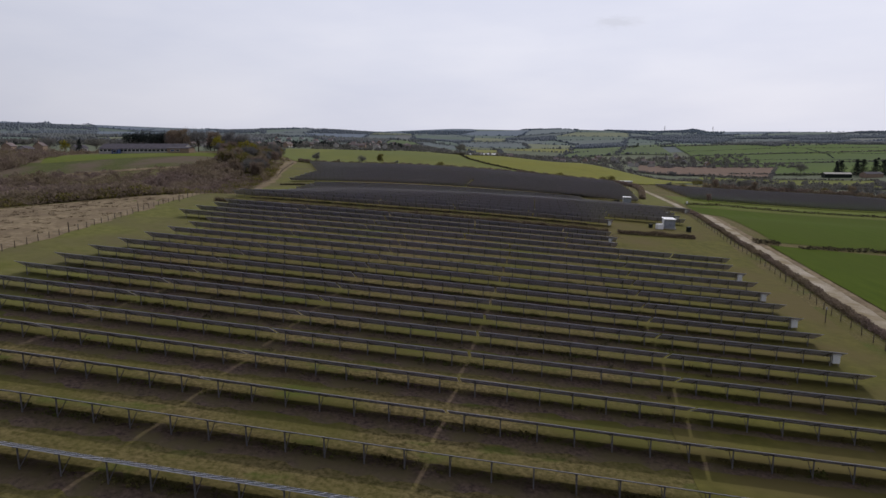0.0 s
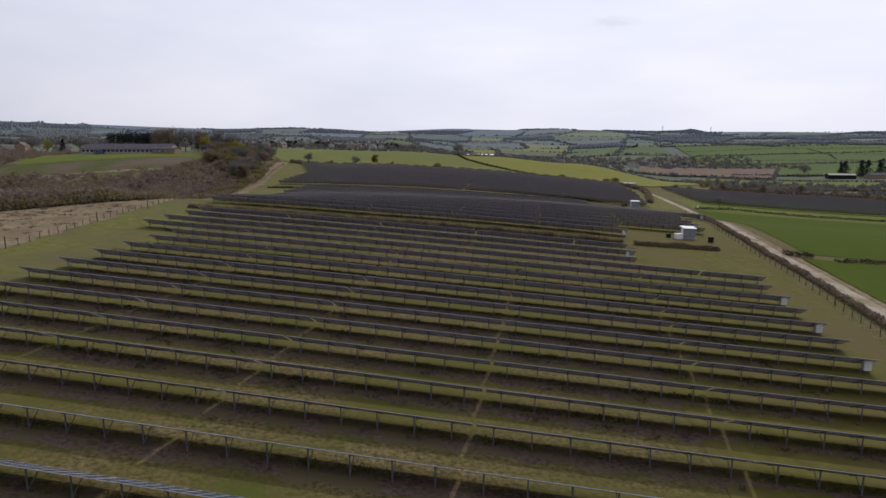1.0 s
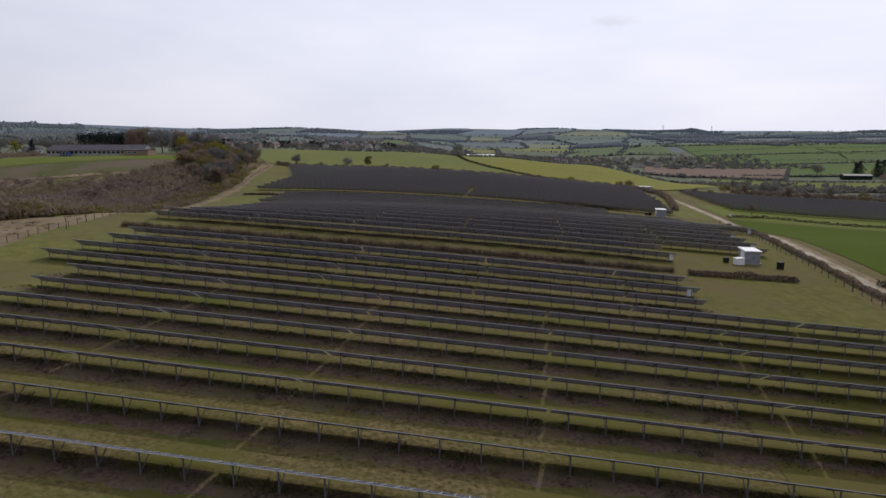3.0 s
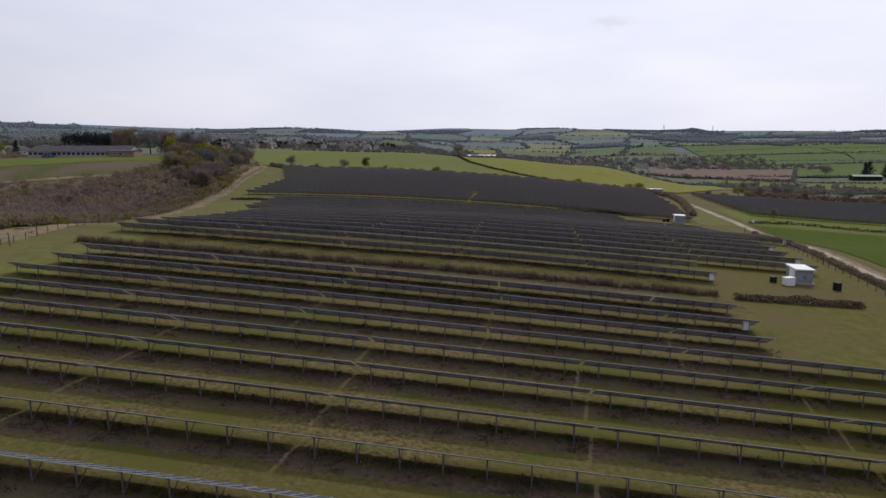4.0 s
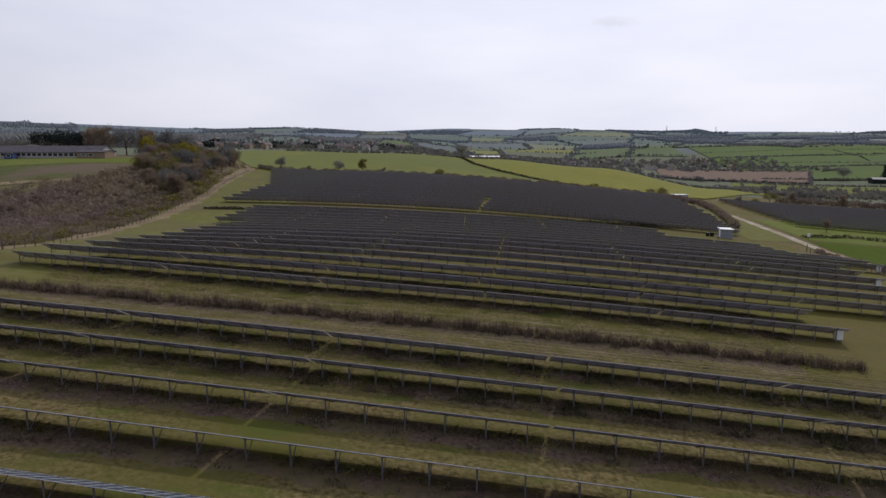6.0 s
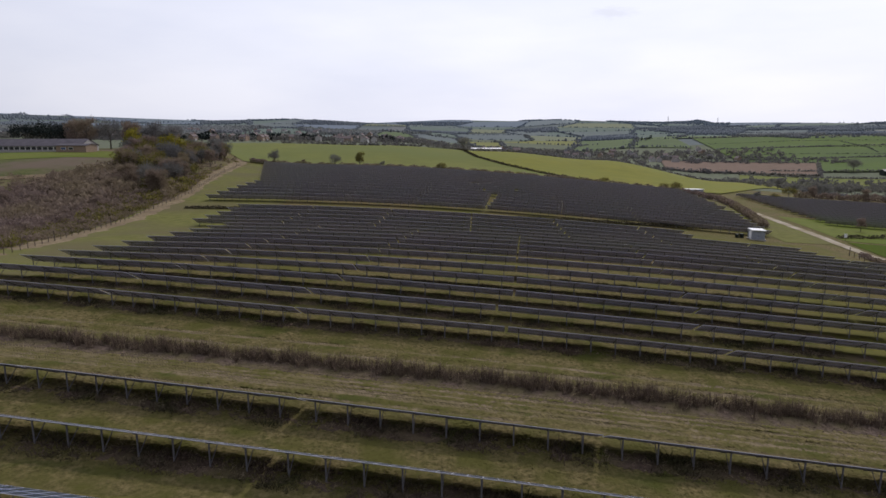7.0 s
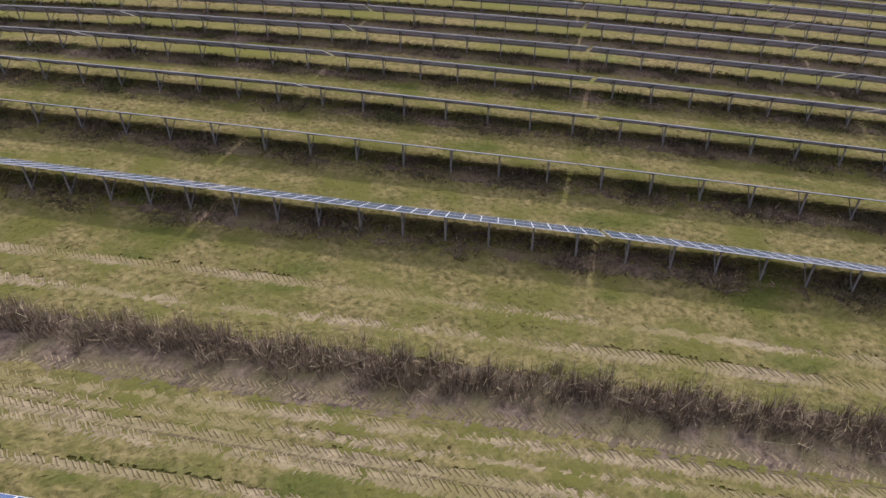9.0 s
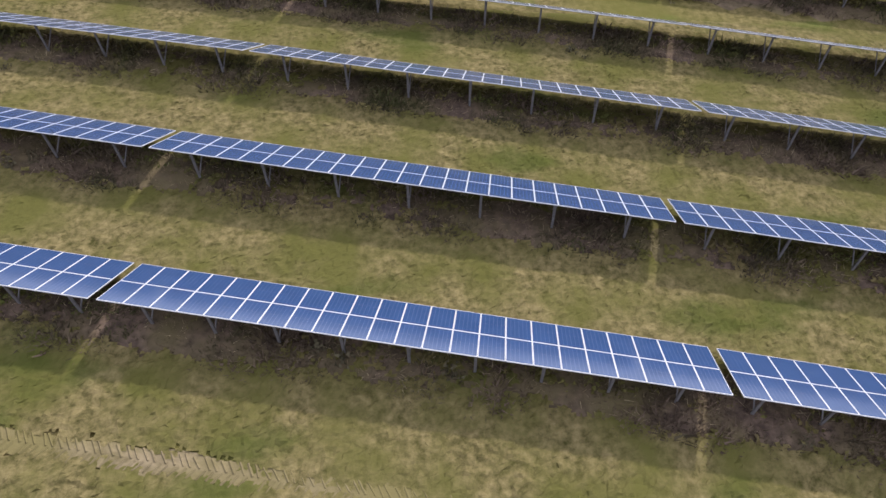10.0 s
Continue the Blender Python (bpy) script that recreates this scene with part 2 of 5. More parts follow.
def green_patches(m):
    """Scattered lusher patches of grass, a few steps wide."""
    n, l = m.node_tree.nodes, m.node_tree.links
    b = n["Principled BSDF"]
    geo = n.new("ShaderNodeNewGeometry")
    t = n.new("ShaderNodeTexNoise")
    t.inputs["Scale"].default_value, t.inputs["Detail"].default_value = 0.14, 5
    mp = n.new("ShaderNodeMapping")
    mp.inputs["Scale"].default_value = (1.0, 2.2, 0.0)
    l.new(geo.outputs["Position"], mp.inputs["Vector"])
    l.new(mp.outputs["Vector"], t.inputs["Vector"])
    r = n.new("ShaderNodeMapRange")
    r.interpolation_type = "SMOOTHSTEP"
    r.inputs["From Min"].default_value, r.inputs["From Max"].default_value = 0.56, 0.7
    r.inputs["To Max"].default_value = 0.6
    l.new(t.outputs["Fac"], r.inputs["Value"])
    mx = n.new("ShaderNodeMix")
    mx.data_type = "RGBA"
    mx.inputs["B"].default_value = (0.064, 0.083, 0.017, 1)
    l.new(r.outputs["Result"], mx.inputs["Factor"])
    l.new(b.inputs["Base Color"].links[0].from_socket, mx.inputs["A"])
    l.new(mx.outputs["Result"], b.inputs["Base Color"])


green_patches(M_GRASS)
green_patches(M_BLADE)


def translucent(m, share):
    """Lets thin leaves and stems pass part of the light through."""
    n, l = m.node_tree.nodes, m.node_tree.links
    b, out = n["Principled BSDF"], n["Material Output"]
    t = n.new("ShaderNodeBsdfTranslucent")
    mix = n.new("ShaderNodeMixShader")
    mix.inputs["Fac"].default_value = share
    l.new(b.inputs["Base Color"].links[0].from_socket, t.inputs["Color"])
    l.new(b.outputs["BSDF"], mix.inputs[1])
    l.new(t.outputs["BSDF"], mix.inputs[2])
    l.new(mix.outputs["Shader"], out.inputs["Surface"])


for m in (M_BLADE, M_BUD, M_SCRUBGREEN, M_SCRUB, M_WOOD, M_TWIGPALE):
    translucent(m, 0.4)


def pv_material():
    """Blue silicon cells under glass: thin pale lines between the cells, uneven blue from panel to panel."""
    m = bpy.data.materials.new("solar_cells")
    m.use_nodes = True
    n, l = m.node_tree.nodes, m.node_tree.links
    b = n["Principled BSDF"]
    uv = n.new("ShaderNodeUVMap")
    uv.uv_map = "cells"
    sep = n.new("ShaderNodeSeparateXYZ")
    l.new(uv.outputs["UV"], sep.inputs["Vector"])
    masks = []
    for axis, edge in (("X", 0.09), ("Y", 0.035)):
        fr = n.new("ShaderNodeMath")
        fr.operation = "FRACT"
        l.new(sep.outputs[axis], fr.inputs[0])
        lo = n.new("ShaderNodeMath")
        lo.operation, lo.inputs[1].default_value = "LESS_THAN", edge
        l.new(fr.outputs[0], lo.inputs[0])
        masks.append(lo)
    mxx = n.new("ShaderNodeMath")
    mxx.operation = "MAXIMUM"
    l.new(masks[0].outputs[0], mxx.inputs[0])
    l.new(masks[1].outputs[0], mxx.inputs[1])
    geo = n.new("ShaderNodeNewGeometry")
    t = n.new("ShaderNodeTexNoise")
    t.inputs["Scale"].default_value = 1.1
    l.new(geo.outputs["Position"], t.inputs["Vector"])
    base = n.new("ShaderNodeMix")
    base.data_type = "RGBA"
    base.inputs["A"].default_value, base.inputs["B"].default_value = (0.012, 0.031, 0.088, 1), (0.023, 0.05, 0.126, 1)
    l.new(t.outputs["Fac"], base.inputs["Factor"])
    mx = n.new("ShaderNodeMix")
    mx.data_type = "RGBA"
    mx.inputs["B"].default_value = (0.06, 0.08, 0.16, 1)
    l.new(mxx.outputs[0], mx.inputs["Factor"])
    l.new(base.outputs["Result"], mx.inputs["A"])
    l.new(mx.outputs["Result"], b.inputs["Base Color"])
    b.inputs["Roughness"].default_value = 0.16
    b.inputs["Specular IOR Level"].default_value = 0.5
    return m


M_PV = pv_material()


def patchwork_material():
    """Far farmland: a patchwork of pasture, crops and fallow fields, with blue-grey haze painted into its colours."""
    m = material("hazed_far_farmland", (0.106, 0.128, 0.144), (0.118, 0.14, 0.156), 0.01, 0.95)
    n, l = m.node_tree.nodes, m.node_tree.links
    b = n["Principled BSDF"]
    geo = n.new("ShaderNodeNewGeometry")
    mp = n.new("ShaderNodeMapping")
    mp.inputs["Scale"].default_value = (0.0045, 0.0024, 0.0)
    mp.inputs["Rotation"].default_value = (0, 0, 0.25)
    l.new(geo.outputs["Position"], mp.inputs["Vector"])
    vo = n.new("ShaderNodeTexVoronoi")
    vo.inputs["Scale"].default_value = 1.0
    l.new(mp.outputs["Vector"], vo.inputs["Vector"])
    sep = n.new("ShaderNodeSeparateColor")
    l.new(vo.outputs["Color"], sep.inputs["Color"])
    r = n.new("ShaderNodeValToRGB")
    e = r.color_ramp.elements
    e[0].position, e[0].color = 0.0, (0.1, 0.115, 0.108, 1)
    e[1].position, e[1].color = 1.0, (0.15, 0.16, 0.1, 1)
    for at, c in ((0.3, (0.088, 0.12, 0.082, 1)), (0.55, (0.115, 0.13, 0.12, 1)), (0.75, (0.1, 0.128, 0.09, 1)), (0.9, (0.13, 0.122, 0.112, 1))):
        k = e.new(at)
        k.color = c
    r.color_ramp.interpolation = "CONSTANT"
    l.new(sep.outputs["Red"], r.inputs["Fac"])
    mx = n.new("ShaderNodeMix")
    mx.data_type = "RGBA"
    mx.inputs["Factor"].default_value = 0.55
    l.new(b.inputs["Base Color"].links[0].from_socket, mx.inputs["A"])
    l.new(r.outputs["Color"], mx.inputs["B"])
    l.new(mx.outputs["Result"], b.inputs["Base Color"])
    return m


M_PATCH_HAZED = patchwork_material()


M_RUT = material("tyre_tread_mud", (0.105, 0.083, 0.05), (0.21, 0.165, 0.108), 2.6, 0.95, 0.06, c3=(0.12, 0.1, 0.045), scale2=0.4, stretch=(0.5, 1, 1))
M_LITTER = material("mauve_brown_litter", (0.05, 0.036, 0.03), (0.135, 0.1, 0.08), 2.6, 0.95, 0.15, c3=(0.085, 0.07, 0.04), scale2=0.5)


# ---- mesh tools ----
def box(bm, size, at=(0, 0, 0), rot=None, mat=0):
    """A box of that size centred at a point, added to bm."""
    m = Matrix.Translation(at) @ (rot or Matrix.Identity(4)) @ Matrix.Diagonal((*size, 1))
    made = bmesh.ops.create_cube(bm, size=1, matrix=m)
    for f in {f for v in made["verts"] for f in v.link_faces}:
        f.material_index = mat


def beam(bm, a, b, w, d=None, mat=0):
    """A square bar from a to b."""
    a, b = Vector(a), Vector(b)
    q = (b - a).to_track_quat("Z", "Y").to_matrix().to_4x4()
    box(bm, (w, d or w, (b - a).length), (a + b) / 2, q, mat)


def mesh_of(name, bm, *mats):
    me = bpy.data.meshes.new(name)
    bm.to_mesh(me)
    bm.free()
    for m in mats:
        me.materials.append(m)
    return me


def part(name, bm, mat, parent=None, label=""):
    """Links a bmesh as one mesh object under a thing or a part."""
    ob = new(name, mesh_of(name, bm, *(mat if isinstance(mat, tuple) else (mat,))))
    if parent:
        ob.parent = parent
    if label:
        tagged(ob, label)
    return ob


def np_mesh(name, v, f, mats, mat_index=None, smooth=False):
    """A mesh from arrays of vertices and of equal-sided faces."""
    me = bpy.data.meshes.new(name)
    v, f = np.asarray(v, np.float32), np.asarray(f, np.int32)
    k = f.shape[1]
    me.vertices.add(len(v))
    me.vertices.foreach_set("co", v.ravel())
    me.loops.add(f.size)
    me.loops.foreach_set("vertex_index", f.ravel())
    me.polygons.add(len(f))
    me.polygons.foreach_set("loop_start", np.arange(0, f.size, k, dtype=np.int32))
    if mat_index is not None:
        me.polygons.foreach_set("material_index", np.asarray(mat_index, np.int32))
    me.polygons.foreach_set("use_smooth", np.full(len(f), smooth, bool))
    for m in mats:
        me.materials.append(m)
    me.update(calc_edges=True)
    me.validate()
    return me


# ---- the lie of the land ----
COEF = (-2.214, -6.058, 3.688, -3.791, 3.14, -1.559, -1.378, 0.027, -0.151, -1.641, 1.496, 12.91, -1.91, -1.281)
FAR_R = (300, 450, 700, 900, 1200, 1700, 2500, 3500, 4700, 7000)
FAR_AZ = (-60, -35, -13, -4, 4, 11, 20, 28, 45, 70)
FAR_Z = {
    300: (2, 2, 1, -1, -3, -7, -11, -14, -18, -20),
    450: (9, 8, 3, 0, -3, -7, -12, -16, -21, -24),
    700: (10, 9, 8, 5, 0, -7, -25, -38, -42, -40),
    900: (10, 8, 5, 3, -6, -20, -38, -42, -40, -38),
    1200: (8, 8, 3, 0, -18, -27, -34, -34, -34, -32),
    1700: (20, 20, 20, 6, -20, -22, -5, -2, -4, -8),
    2500: (30, 28, 14, 4, -4, -4, 2, 4, 4, 4),
    3500: (75, 70, 35, 22, 18, 18, 18, 18, 20, 20),
    4700: (118, 112, 80, 62, 60, 58, 56, 58, 60, 60),
    7000: (120, 115, 90, 70, 66, 64, 62, 64, 66, 66),
}
# the skyline: bearing and height of the last ridge
RIDGE_AZ = (-70, -45, -39, -34, -28, -25, -18, -12, -6, -3, 1, 6, 10, 15.5, 18, 20, 20.9, 22, 24, 27, 30, 32, 35, 45, 70)
RIDGE_H = (84, 85, 82, 75, 68, 64, 50, 61, 40, 46, 53, 46, 52, 37, 32, 36, 45, 28, 32, 35, 33, 27, 33, 38, 42)
FAR_T = np.array([FAR_Z[r] for r in FAR_R], float)


def sstep(a):
    a = np.clip(a, 0, 1)
    return a * a * (3 - 2 * a)


def land_near(x, y):
    a, b = np.clip(x / 60, -1.3, 1.3), np.clip((y - 150) / 60, -1.7, 1.15)
    mend = -0.439 - 0.523 * a - 0.160 * b + 1.305 * a * a - 0.483 * a * b + 0.366 * b * b - 0.321 * a * a * b + 0.180 * b ** 3
    mend = mend + np.exp(-(((y - 215) / 11) ** 2)) * (0.27 * np.tanh(4 * (a + 0.12)) - 0.1)
    mend = mend * (1 - sstep((y - 222) / 45)) * (1 - sstep((np.abs(x) - 85) / 90))
    u, v = 1.8 * np.tanh(x / 180), (np.clip(y, -60, 640) - 250) / 200
    g = np.exp(-(((y - 330) / 62) ** 2))
    pl = 0.25 * (1 + np.tanh((-x - 130) / 28)) * (1 + np.tanh((y - 395) / 45))
    st = np.tanh((y - 285) / 28)
    terms = (1 + 0 * u, u, v, u * u, u * v, v * v, u * v * v, u * u * v, v ** 3, g, g * u, pl, st, st * u)
    return sum(c * t for c, t in zip(COEF, terms)) + mend


def land_far(x, y):
    r, az = np.hypot(x, y - 24), np.degrees(np.arctan2(x, np.abs(y - 24) + 1e-6))
    i = np.interp(r, FAR_R, np.arange(len(FAR_R)))
    j = np.interp(az, FAR_AZ, np.arange(len(FAR_AZ)))
    i0, j0 = np.minimum(i.astype(int), len(FAR_R) - 2), np.minimum(j.astype(int), len(FAR_AZ) - 2)
    a, b = i - i0, sstep(j - j0)
    low = (FAR_T[i0, j0] * (1 - a) + FAR_T[i0 + 1, j0] * a) * (1 - b) + (FAR_T[i0, j0 + 1] * (1 - a) + FAR_T[i0 + 1, j0 + 1] * a) * b
    w = sstep((r - 2400) / 1900)
    fold = 9 * np.sin(r / 310 + 2.2 * np.sin(az / 7)) * w * (1 - w) * 4
    return low * (1 - w) + (np.interp(az, RIDGE_AZ, RIDGE_H) - np.clip((r - 4350) / 40, 0, 12)) * w + fold


def lands(x, y):
    """Height of the ground over arrays of places."""
    x, y = np.asarray(x, float), np.asarray(y, float)
    w = sstep(np.maximum(np.maximum((y - 505) / 150, (np.abs(x + 10) - 230) / 200), (-60 - y) / 150))
    rough = 0.0 + w * 3.0 * np.sin(x / 230 + 1.3) * np.cos(y / 310) * np.clip((y - 600) / 800, 0, 1)
    return land_near(x, y) * (1 - w) + land_far(x, y) * w + rough


def land(x, y):
    return float(lands(np.array([x]), np.array([y]))[0])


def axis(lo, hi, step, far):
    a = list(np.arange(lo, hi + 0.1, step))
    s = step
    while a[-1] < far:
        s = min(s * 1.16, 70)
        a.append(a[-1] + s)
    s = step
    while a[0] > -far:
        s = min(s * 1.16, 70)
        a.insert(0, a[0] - s)
    return np.array(a)


def sheet(name, xs, ys, mat, lift=0.0, far_mat=None):
    X, Y = np.meshgrid(xs, ys)
    v = np.stack([X.ravel(), Y.ravel(), lands(X.ravel(), Y.ravel()) + lift], 1)
    n, m = len(xs), len(ys)
    i = (np.arange(m - 1)[:, None] * n + np.arange(n - 1)).ravel()
    f = np.stack([i, i + 1, i + n + 1, i + n], 1)
    c = v[f].mean(1)
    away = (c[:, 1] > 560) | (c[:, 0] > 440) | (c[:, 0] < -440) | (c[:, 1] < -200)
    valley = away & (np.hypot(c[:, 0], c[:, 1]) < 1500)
    return new(name, np_mesh(name, v, f, (mat, far_mat or mat, FIELD_MATS_BY_HAZE[0][1]), away.astype(int) + valley, smooth=True))


ground = sheet("ground", axis(-160, 240, 4, 4700), axis(-40, 640, 4, 4700), M_GRASS, far_mat=M_PATCH_HAZED)
tagged(ground, "grassy rolling ground of the solar farm and hills", "ground", kind="structure")


def drape(name, quad, mat, lift, nu, nv, label, category="field"):
    """A field laid over the land: four corners, in order round it."""
    a, b, c, d = (np.array(p, float) for p in quad)
    s, t = np.meshgrid(np.linspace(0, 1, nu + 1), np.linspace(0, 1, nv + 1))
    s, t = s.ravel()[:, None], t.ravel()[:, None]
    p = (a * (1 - s) + b * s) * (1 - t) + (d * (1 - s) + c * s) * t
    v = np.column_stack([p, lands(p[:, 0], p[:, 1]) + lift])
    n = nu + 1
    i = (np.arange(nv)[:, None] * n + np.arange(nu)).ravel()
    ob = new(name, np_mesh(name, v, np.stack([i, i + 1, i + n + 1, i + n], 1), (mat,), smooth=True))
    return tagged(ob, label, category, kind="structure")


def ribbon(name, pts, width, mat, lift, label, step=3.0, wobble=0.0, category="track", sink=0.0):
    """A strip of a given width along a line of places, laid over the land."""
    line = []
    for (x0, y0), (x1, y1) in zip(pts, pts[1:]):
        n = max(1, int(math.hypot(x1 - x0, y1 - y0) / step))
        line += [(x0 + (x1 - x0) * i / n, y0 + (y1 - y0) * i / n) for i in range(n)]
    line.append(pts[-1])
    p = np.array(line, float)
    d = np.gradient(p, axis=0)
    d /= np.linalg.norm(d, axis=1)[:, None]
    nrm = np.stack([-d[:, 1], d[:, 0]], 1)
    rng = np.random.default_rng(len(line))
    wd = width * (1 + wobble * (rng.random((len(p), 2)) - 0.5))
    cols = [p + nrm * (wd[:, :1] * 0.5), p, p - nrm * (wd[:, 1:] * 0.5)]
    q = np.stack(cols, 1).reshape(-1, 2)
    v = np.column_stack([q, lands(q[:, 0], q[:, 1]) + lift])
    v[0::3, 2] -= sink
    v[2::3, 2] -= sink
    i = (np.arange(len(p) - 1)[:, None] * 3 + np.arange(2)).ravel()
    ob = new(name, np_mesh(name, v, np.stack([i, i + 1, i + 4, i + 3], 1), (mat,), smooth=True))
    return tagged(ob, label, category, kind="structure")

# ---- fields and tracks ----
drape("straw_field", ((-81, -60), (-81, 214), (-88, 228), (-300, 100)), M_STRAW, 0.08, 30, 30, "field of rough dry straw-coloured grass")
drape("scrub_floor", ((-90, 232), (-121, 522), (-430, 420), (-430, 100)), M_FLOOR, 0.1, 40, 40, "brown leaf litter and dead grass under the thicket")
drape("rough_meadow", ((-138, 404), (-300, 350), (-300, 400), (-150, 446)), M_ROUGH, 0.25, 16, 8, "rough green meadow below the school lawn")
drape("rough_meadow", ((-150, 397), (-230, 373), (-232, 378), (-152, 402)), M_STRAW, 0.32, 16, 4, "band of pale dry grass below the lawn")
drape("grass_margin", ((-79.5, -60), (-56, -60), (-56, 506), (-108, 512)), M_MEADOW, 0.06, 10, 50, "yellow-green grass between the fence and the rows", "grass")
drape("grass_margin", ((2, -60), (27, -60), (104, 330), (56, 332)), M_MARGIN, 0.06, 10, 40, "yellow-green grass round the cabin", "grass")
drape("lawn", ((-150, 445), (-243, 412), (-262, 452), (-152, 478)), M_LAWN, 0.35, 12, 6, "bright mown green lawn by the school", "lawn")
drape("wheat_field", ((40, -60), (90, 196), (360, 196), (420, -60)), M_CROP, 0.2, 60, 60, "field of young green wheat")
drape("grass_margin", ((123, 347), (420, 318), (420, 396), (130, 402)), M_LAWN, 0.1, 20, 8, "strip of green grass between the wheat and the far rows", "grass")
drape("grass_margin", ((97, 334), (118, 338), (131, 492), (121, 492)), M_MEADOW, 0.08, 6, 20, "green grass beside the gravel track", "grass")
drape("wheat_field", ((95, 203), (122, 344), (400, 320), (400, 206)), M_CROP, 0.12, 30, 20, "field of young green wheat")
drape("rape_field", ((-116, 522), (90, 502), (14, 790), (-260, 800)), M_RAPE2, 0.4, 24, 30, "pale yellow-green field of rape in bud")
drape("rape_field", ((40, 585), (90, 502), (90, 640), (24, 640)), M_RAPE, 0.5, 8, 8, "bright yellow-green flowering rape field")
drape("rape_field", ((24, 640), (90, 640), (90, 786), (14, 790)), M_RAPE, 0.5, 8, 8, "bright yellow-green flowering rape field")
drape("rape_field", ((90, 502), (150, 500), (330, 740), (90, 786)), M_RAPE, 0.5, 30, 30, "bright yellow-green flowering rape field")
drape("pasture", ((420, 980), (900, 900), (1300, 1500), (560, 1600)), M_PASTURE, 1.5, 24, 24, "green pasture on the far side of the valley")
drape("pasture", ((300, 800), (520, 760), (560, 860), (360, 930)), M_RAPE2, 1.0, 16, 16, "pale pasture in the valley bottom")
drape("ploughed_field", ((290, 985), (455, 925), (545, 1085), (345, 1170)), M_PLOUGH, 1.6, 16, 16, "bare pinkish brown ploughed field")


# a patchwork of far fields between crooked hedgerows, ring by ring up to the skyline
def bearing(az, r):
    return (math.sin(radians(az)) * r, 24 + math.cos(radians(az)) * r)


rng = np.random.default_rng(91)
RINGS = (1230, 1420, 1650, 1900, 2180, 2500, 2850, 3250, 3700, 4200)
WEDGES = np.arange(-44, 45, 4.2)
CORNERS = [[bearing(a + rng.uniform(-1.5, 1.5), r * rng.uniform(0.95, 1.05)) for a in WEDGES] for r in RINGS]
FAR_EDGES, FAR_WOOD_CELLS = [], []
for i in range(len(RINGS) - 1):
    for j in range(len(WEDGES) - 1):
        az, r = (WEDGES[j] + WEDGES[j + 1]) / 2, RINGS[i]
        quad = (CORNERS[i][j], CORNERS[i][j + 1], CORNERS[i + 1][j + 1], CORNERS[i + 1][j])
        if az > 17 and r < 1600:
            continue
        FAR_EDGES += [(quad[0], quad[1]), (quad[0], quad[3])]
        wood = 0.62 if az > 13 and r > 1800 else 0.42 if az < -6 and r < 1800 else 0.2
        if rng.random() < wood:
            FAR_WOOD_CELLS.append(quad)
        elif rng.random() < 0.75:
            # farther bands take the sets with more haze in their colour
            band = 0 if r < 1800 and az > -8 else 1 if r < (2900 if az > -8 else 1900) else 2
            drape("far_field", quad, FIELD_MATS_BY_HAZE[band][int(rng.choice(4, p=(0.36, 0.3, 0.12, 0.22)))], 0.6 + r / 2200, 8, 8, "distant field on the hillside")
TRACK = [(32, -63), (50.7, 21), (66.7, 92), (71.7, 124.4), (76, 145.3), (81.2, 171.4), (85.5, 200), (91, 232), (97, 257), (105, 287), (113, 318), (118, 350), (121.5, 385), (125.5, 425), (130, 464), (138, 500)]
ribbon("gravel_track", TRACK, 3.6, M_GRAVEL, 0.14, "pale gravel farm track", wobble=0.25)
ribbon("field_margin", [(-82.2, -64.8), (-82.2, 55.2), (-81.2, 135.2), (-83.2, 200.2), (-83.0, 256.0), (-87.8, 293.8), (-90.3, 323.2), (-95.0, 374.7), (-104.3, 438.7), (-111.3, 490.2), (-118.3, 533.2)], 7.0, M_STRAW, 0.12, "margin of pale dry grass along the fence", wobble=0.6, sink=0.06)
ribbon("field_margin", [(x + 3.3, y) for x, y in TRACK if y < 340], 2.2, M_STRAW, 0.15, "margin of dry grass beside the track", wobble=0.6, sink=0.14)


# ---- solar tables ----
COLS, PITCH_X, MOD_W, MOD_L, GAP = 23, 1.02, 1.002, 1.63, 0.28
TABLE = COLS * PITCH_X
TILT_P, HIGH, DEPTH = 28.3, 2.2, 3.29
SLOPE = Matrix.Translation((0, 0, HIGH - DEPTH / 2 * math.sin(radians(TILT_P)))) @ Matrix.Rotation(-radians(TILT_P), 4, "X")


def module_verts():
    """One framed panel in its own plane: the frame's ring, its sides, the glass let in and the back."""
    w, l, f, h = MOD_W / 2, MOD_L / 2, 0.019, 0.04
    v = []
    for x, y in ((-w, -l), (w, -l), (w, l), (-w, l)):
        v.append((x, y, 0.0))
    for x, y in ((-w + f, -l + f), (w - f, -l + f), (w - f, l - f), (-w + f, l - f)):
        v.append((x, y, 0.0))
    for x, y in ((-w + f, -l + f), (w - f, -l + f), (w - f, l - f), (-w + f, l - f)):
        v.append((x, y, -0.004))
    for x, y in ((-w, -l), (w, -l), (w, l), (-w, l)):
        v.append((x, y, -h))
    q, mi = [], []
    for i in range(4):
        j = (i + 1) % 4
        q += [(i, j, 4 + j, 4 + i), (4 + i, 4 + j, 8 + j, 8 + i), (12 + i, 12 + j, j, i)]
        mi += [0, 0, 0]
    q += [(8, 9, 10, 11), (15, 14, 13, 12)]
    mi += [1, 2]
    return np.array(v), np.array(q), mi


MV, MQ, MI = module_verts()


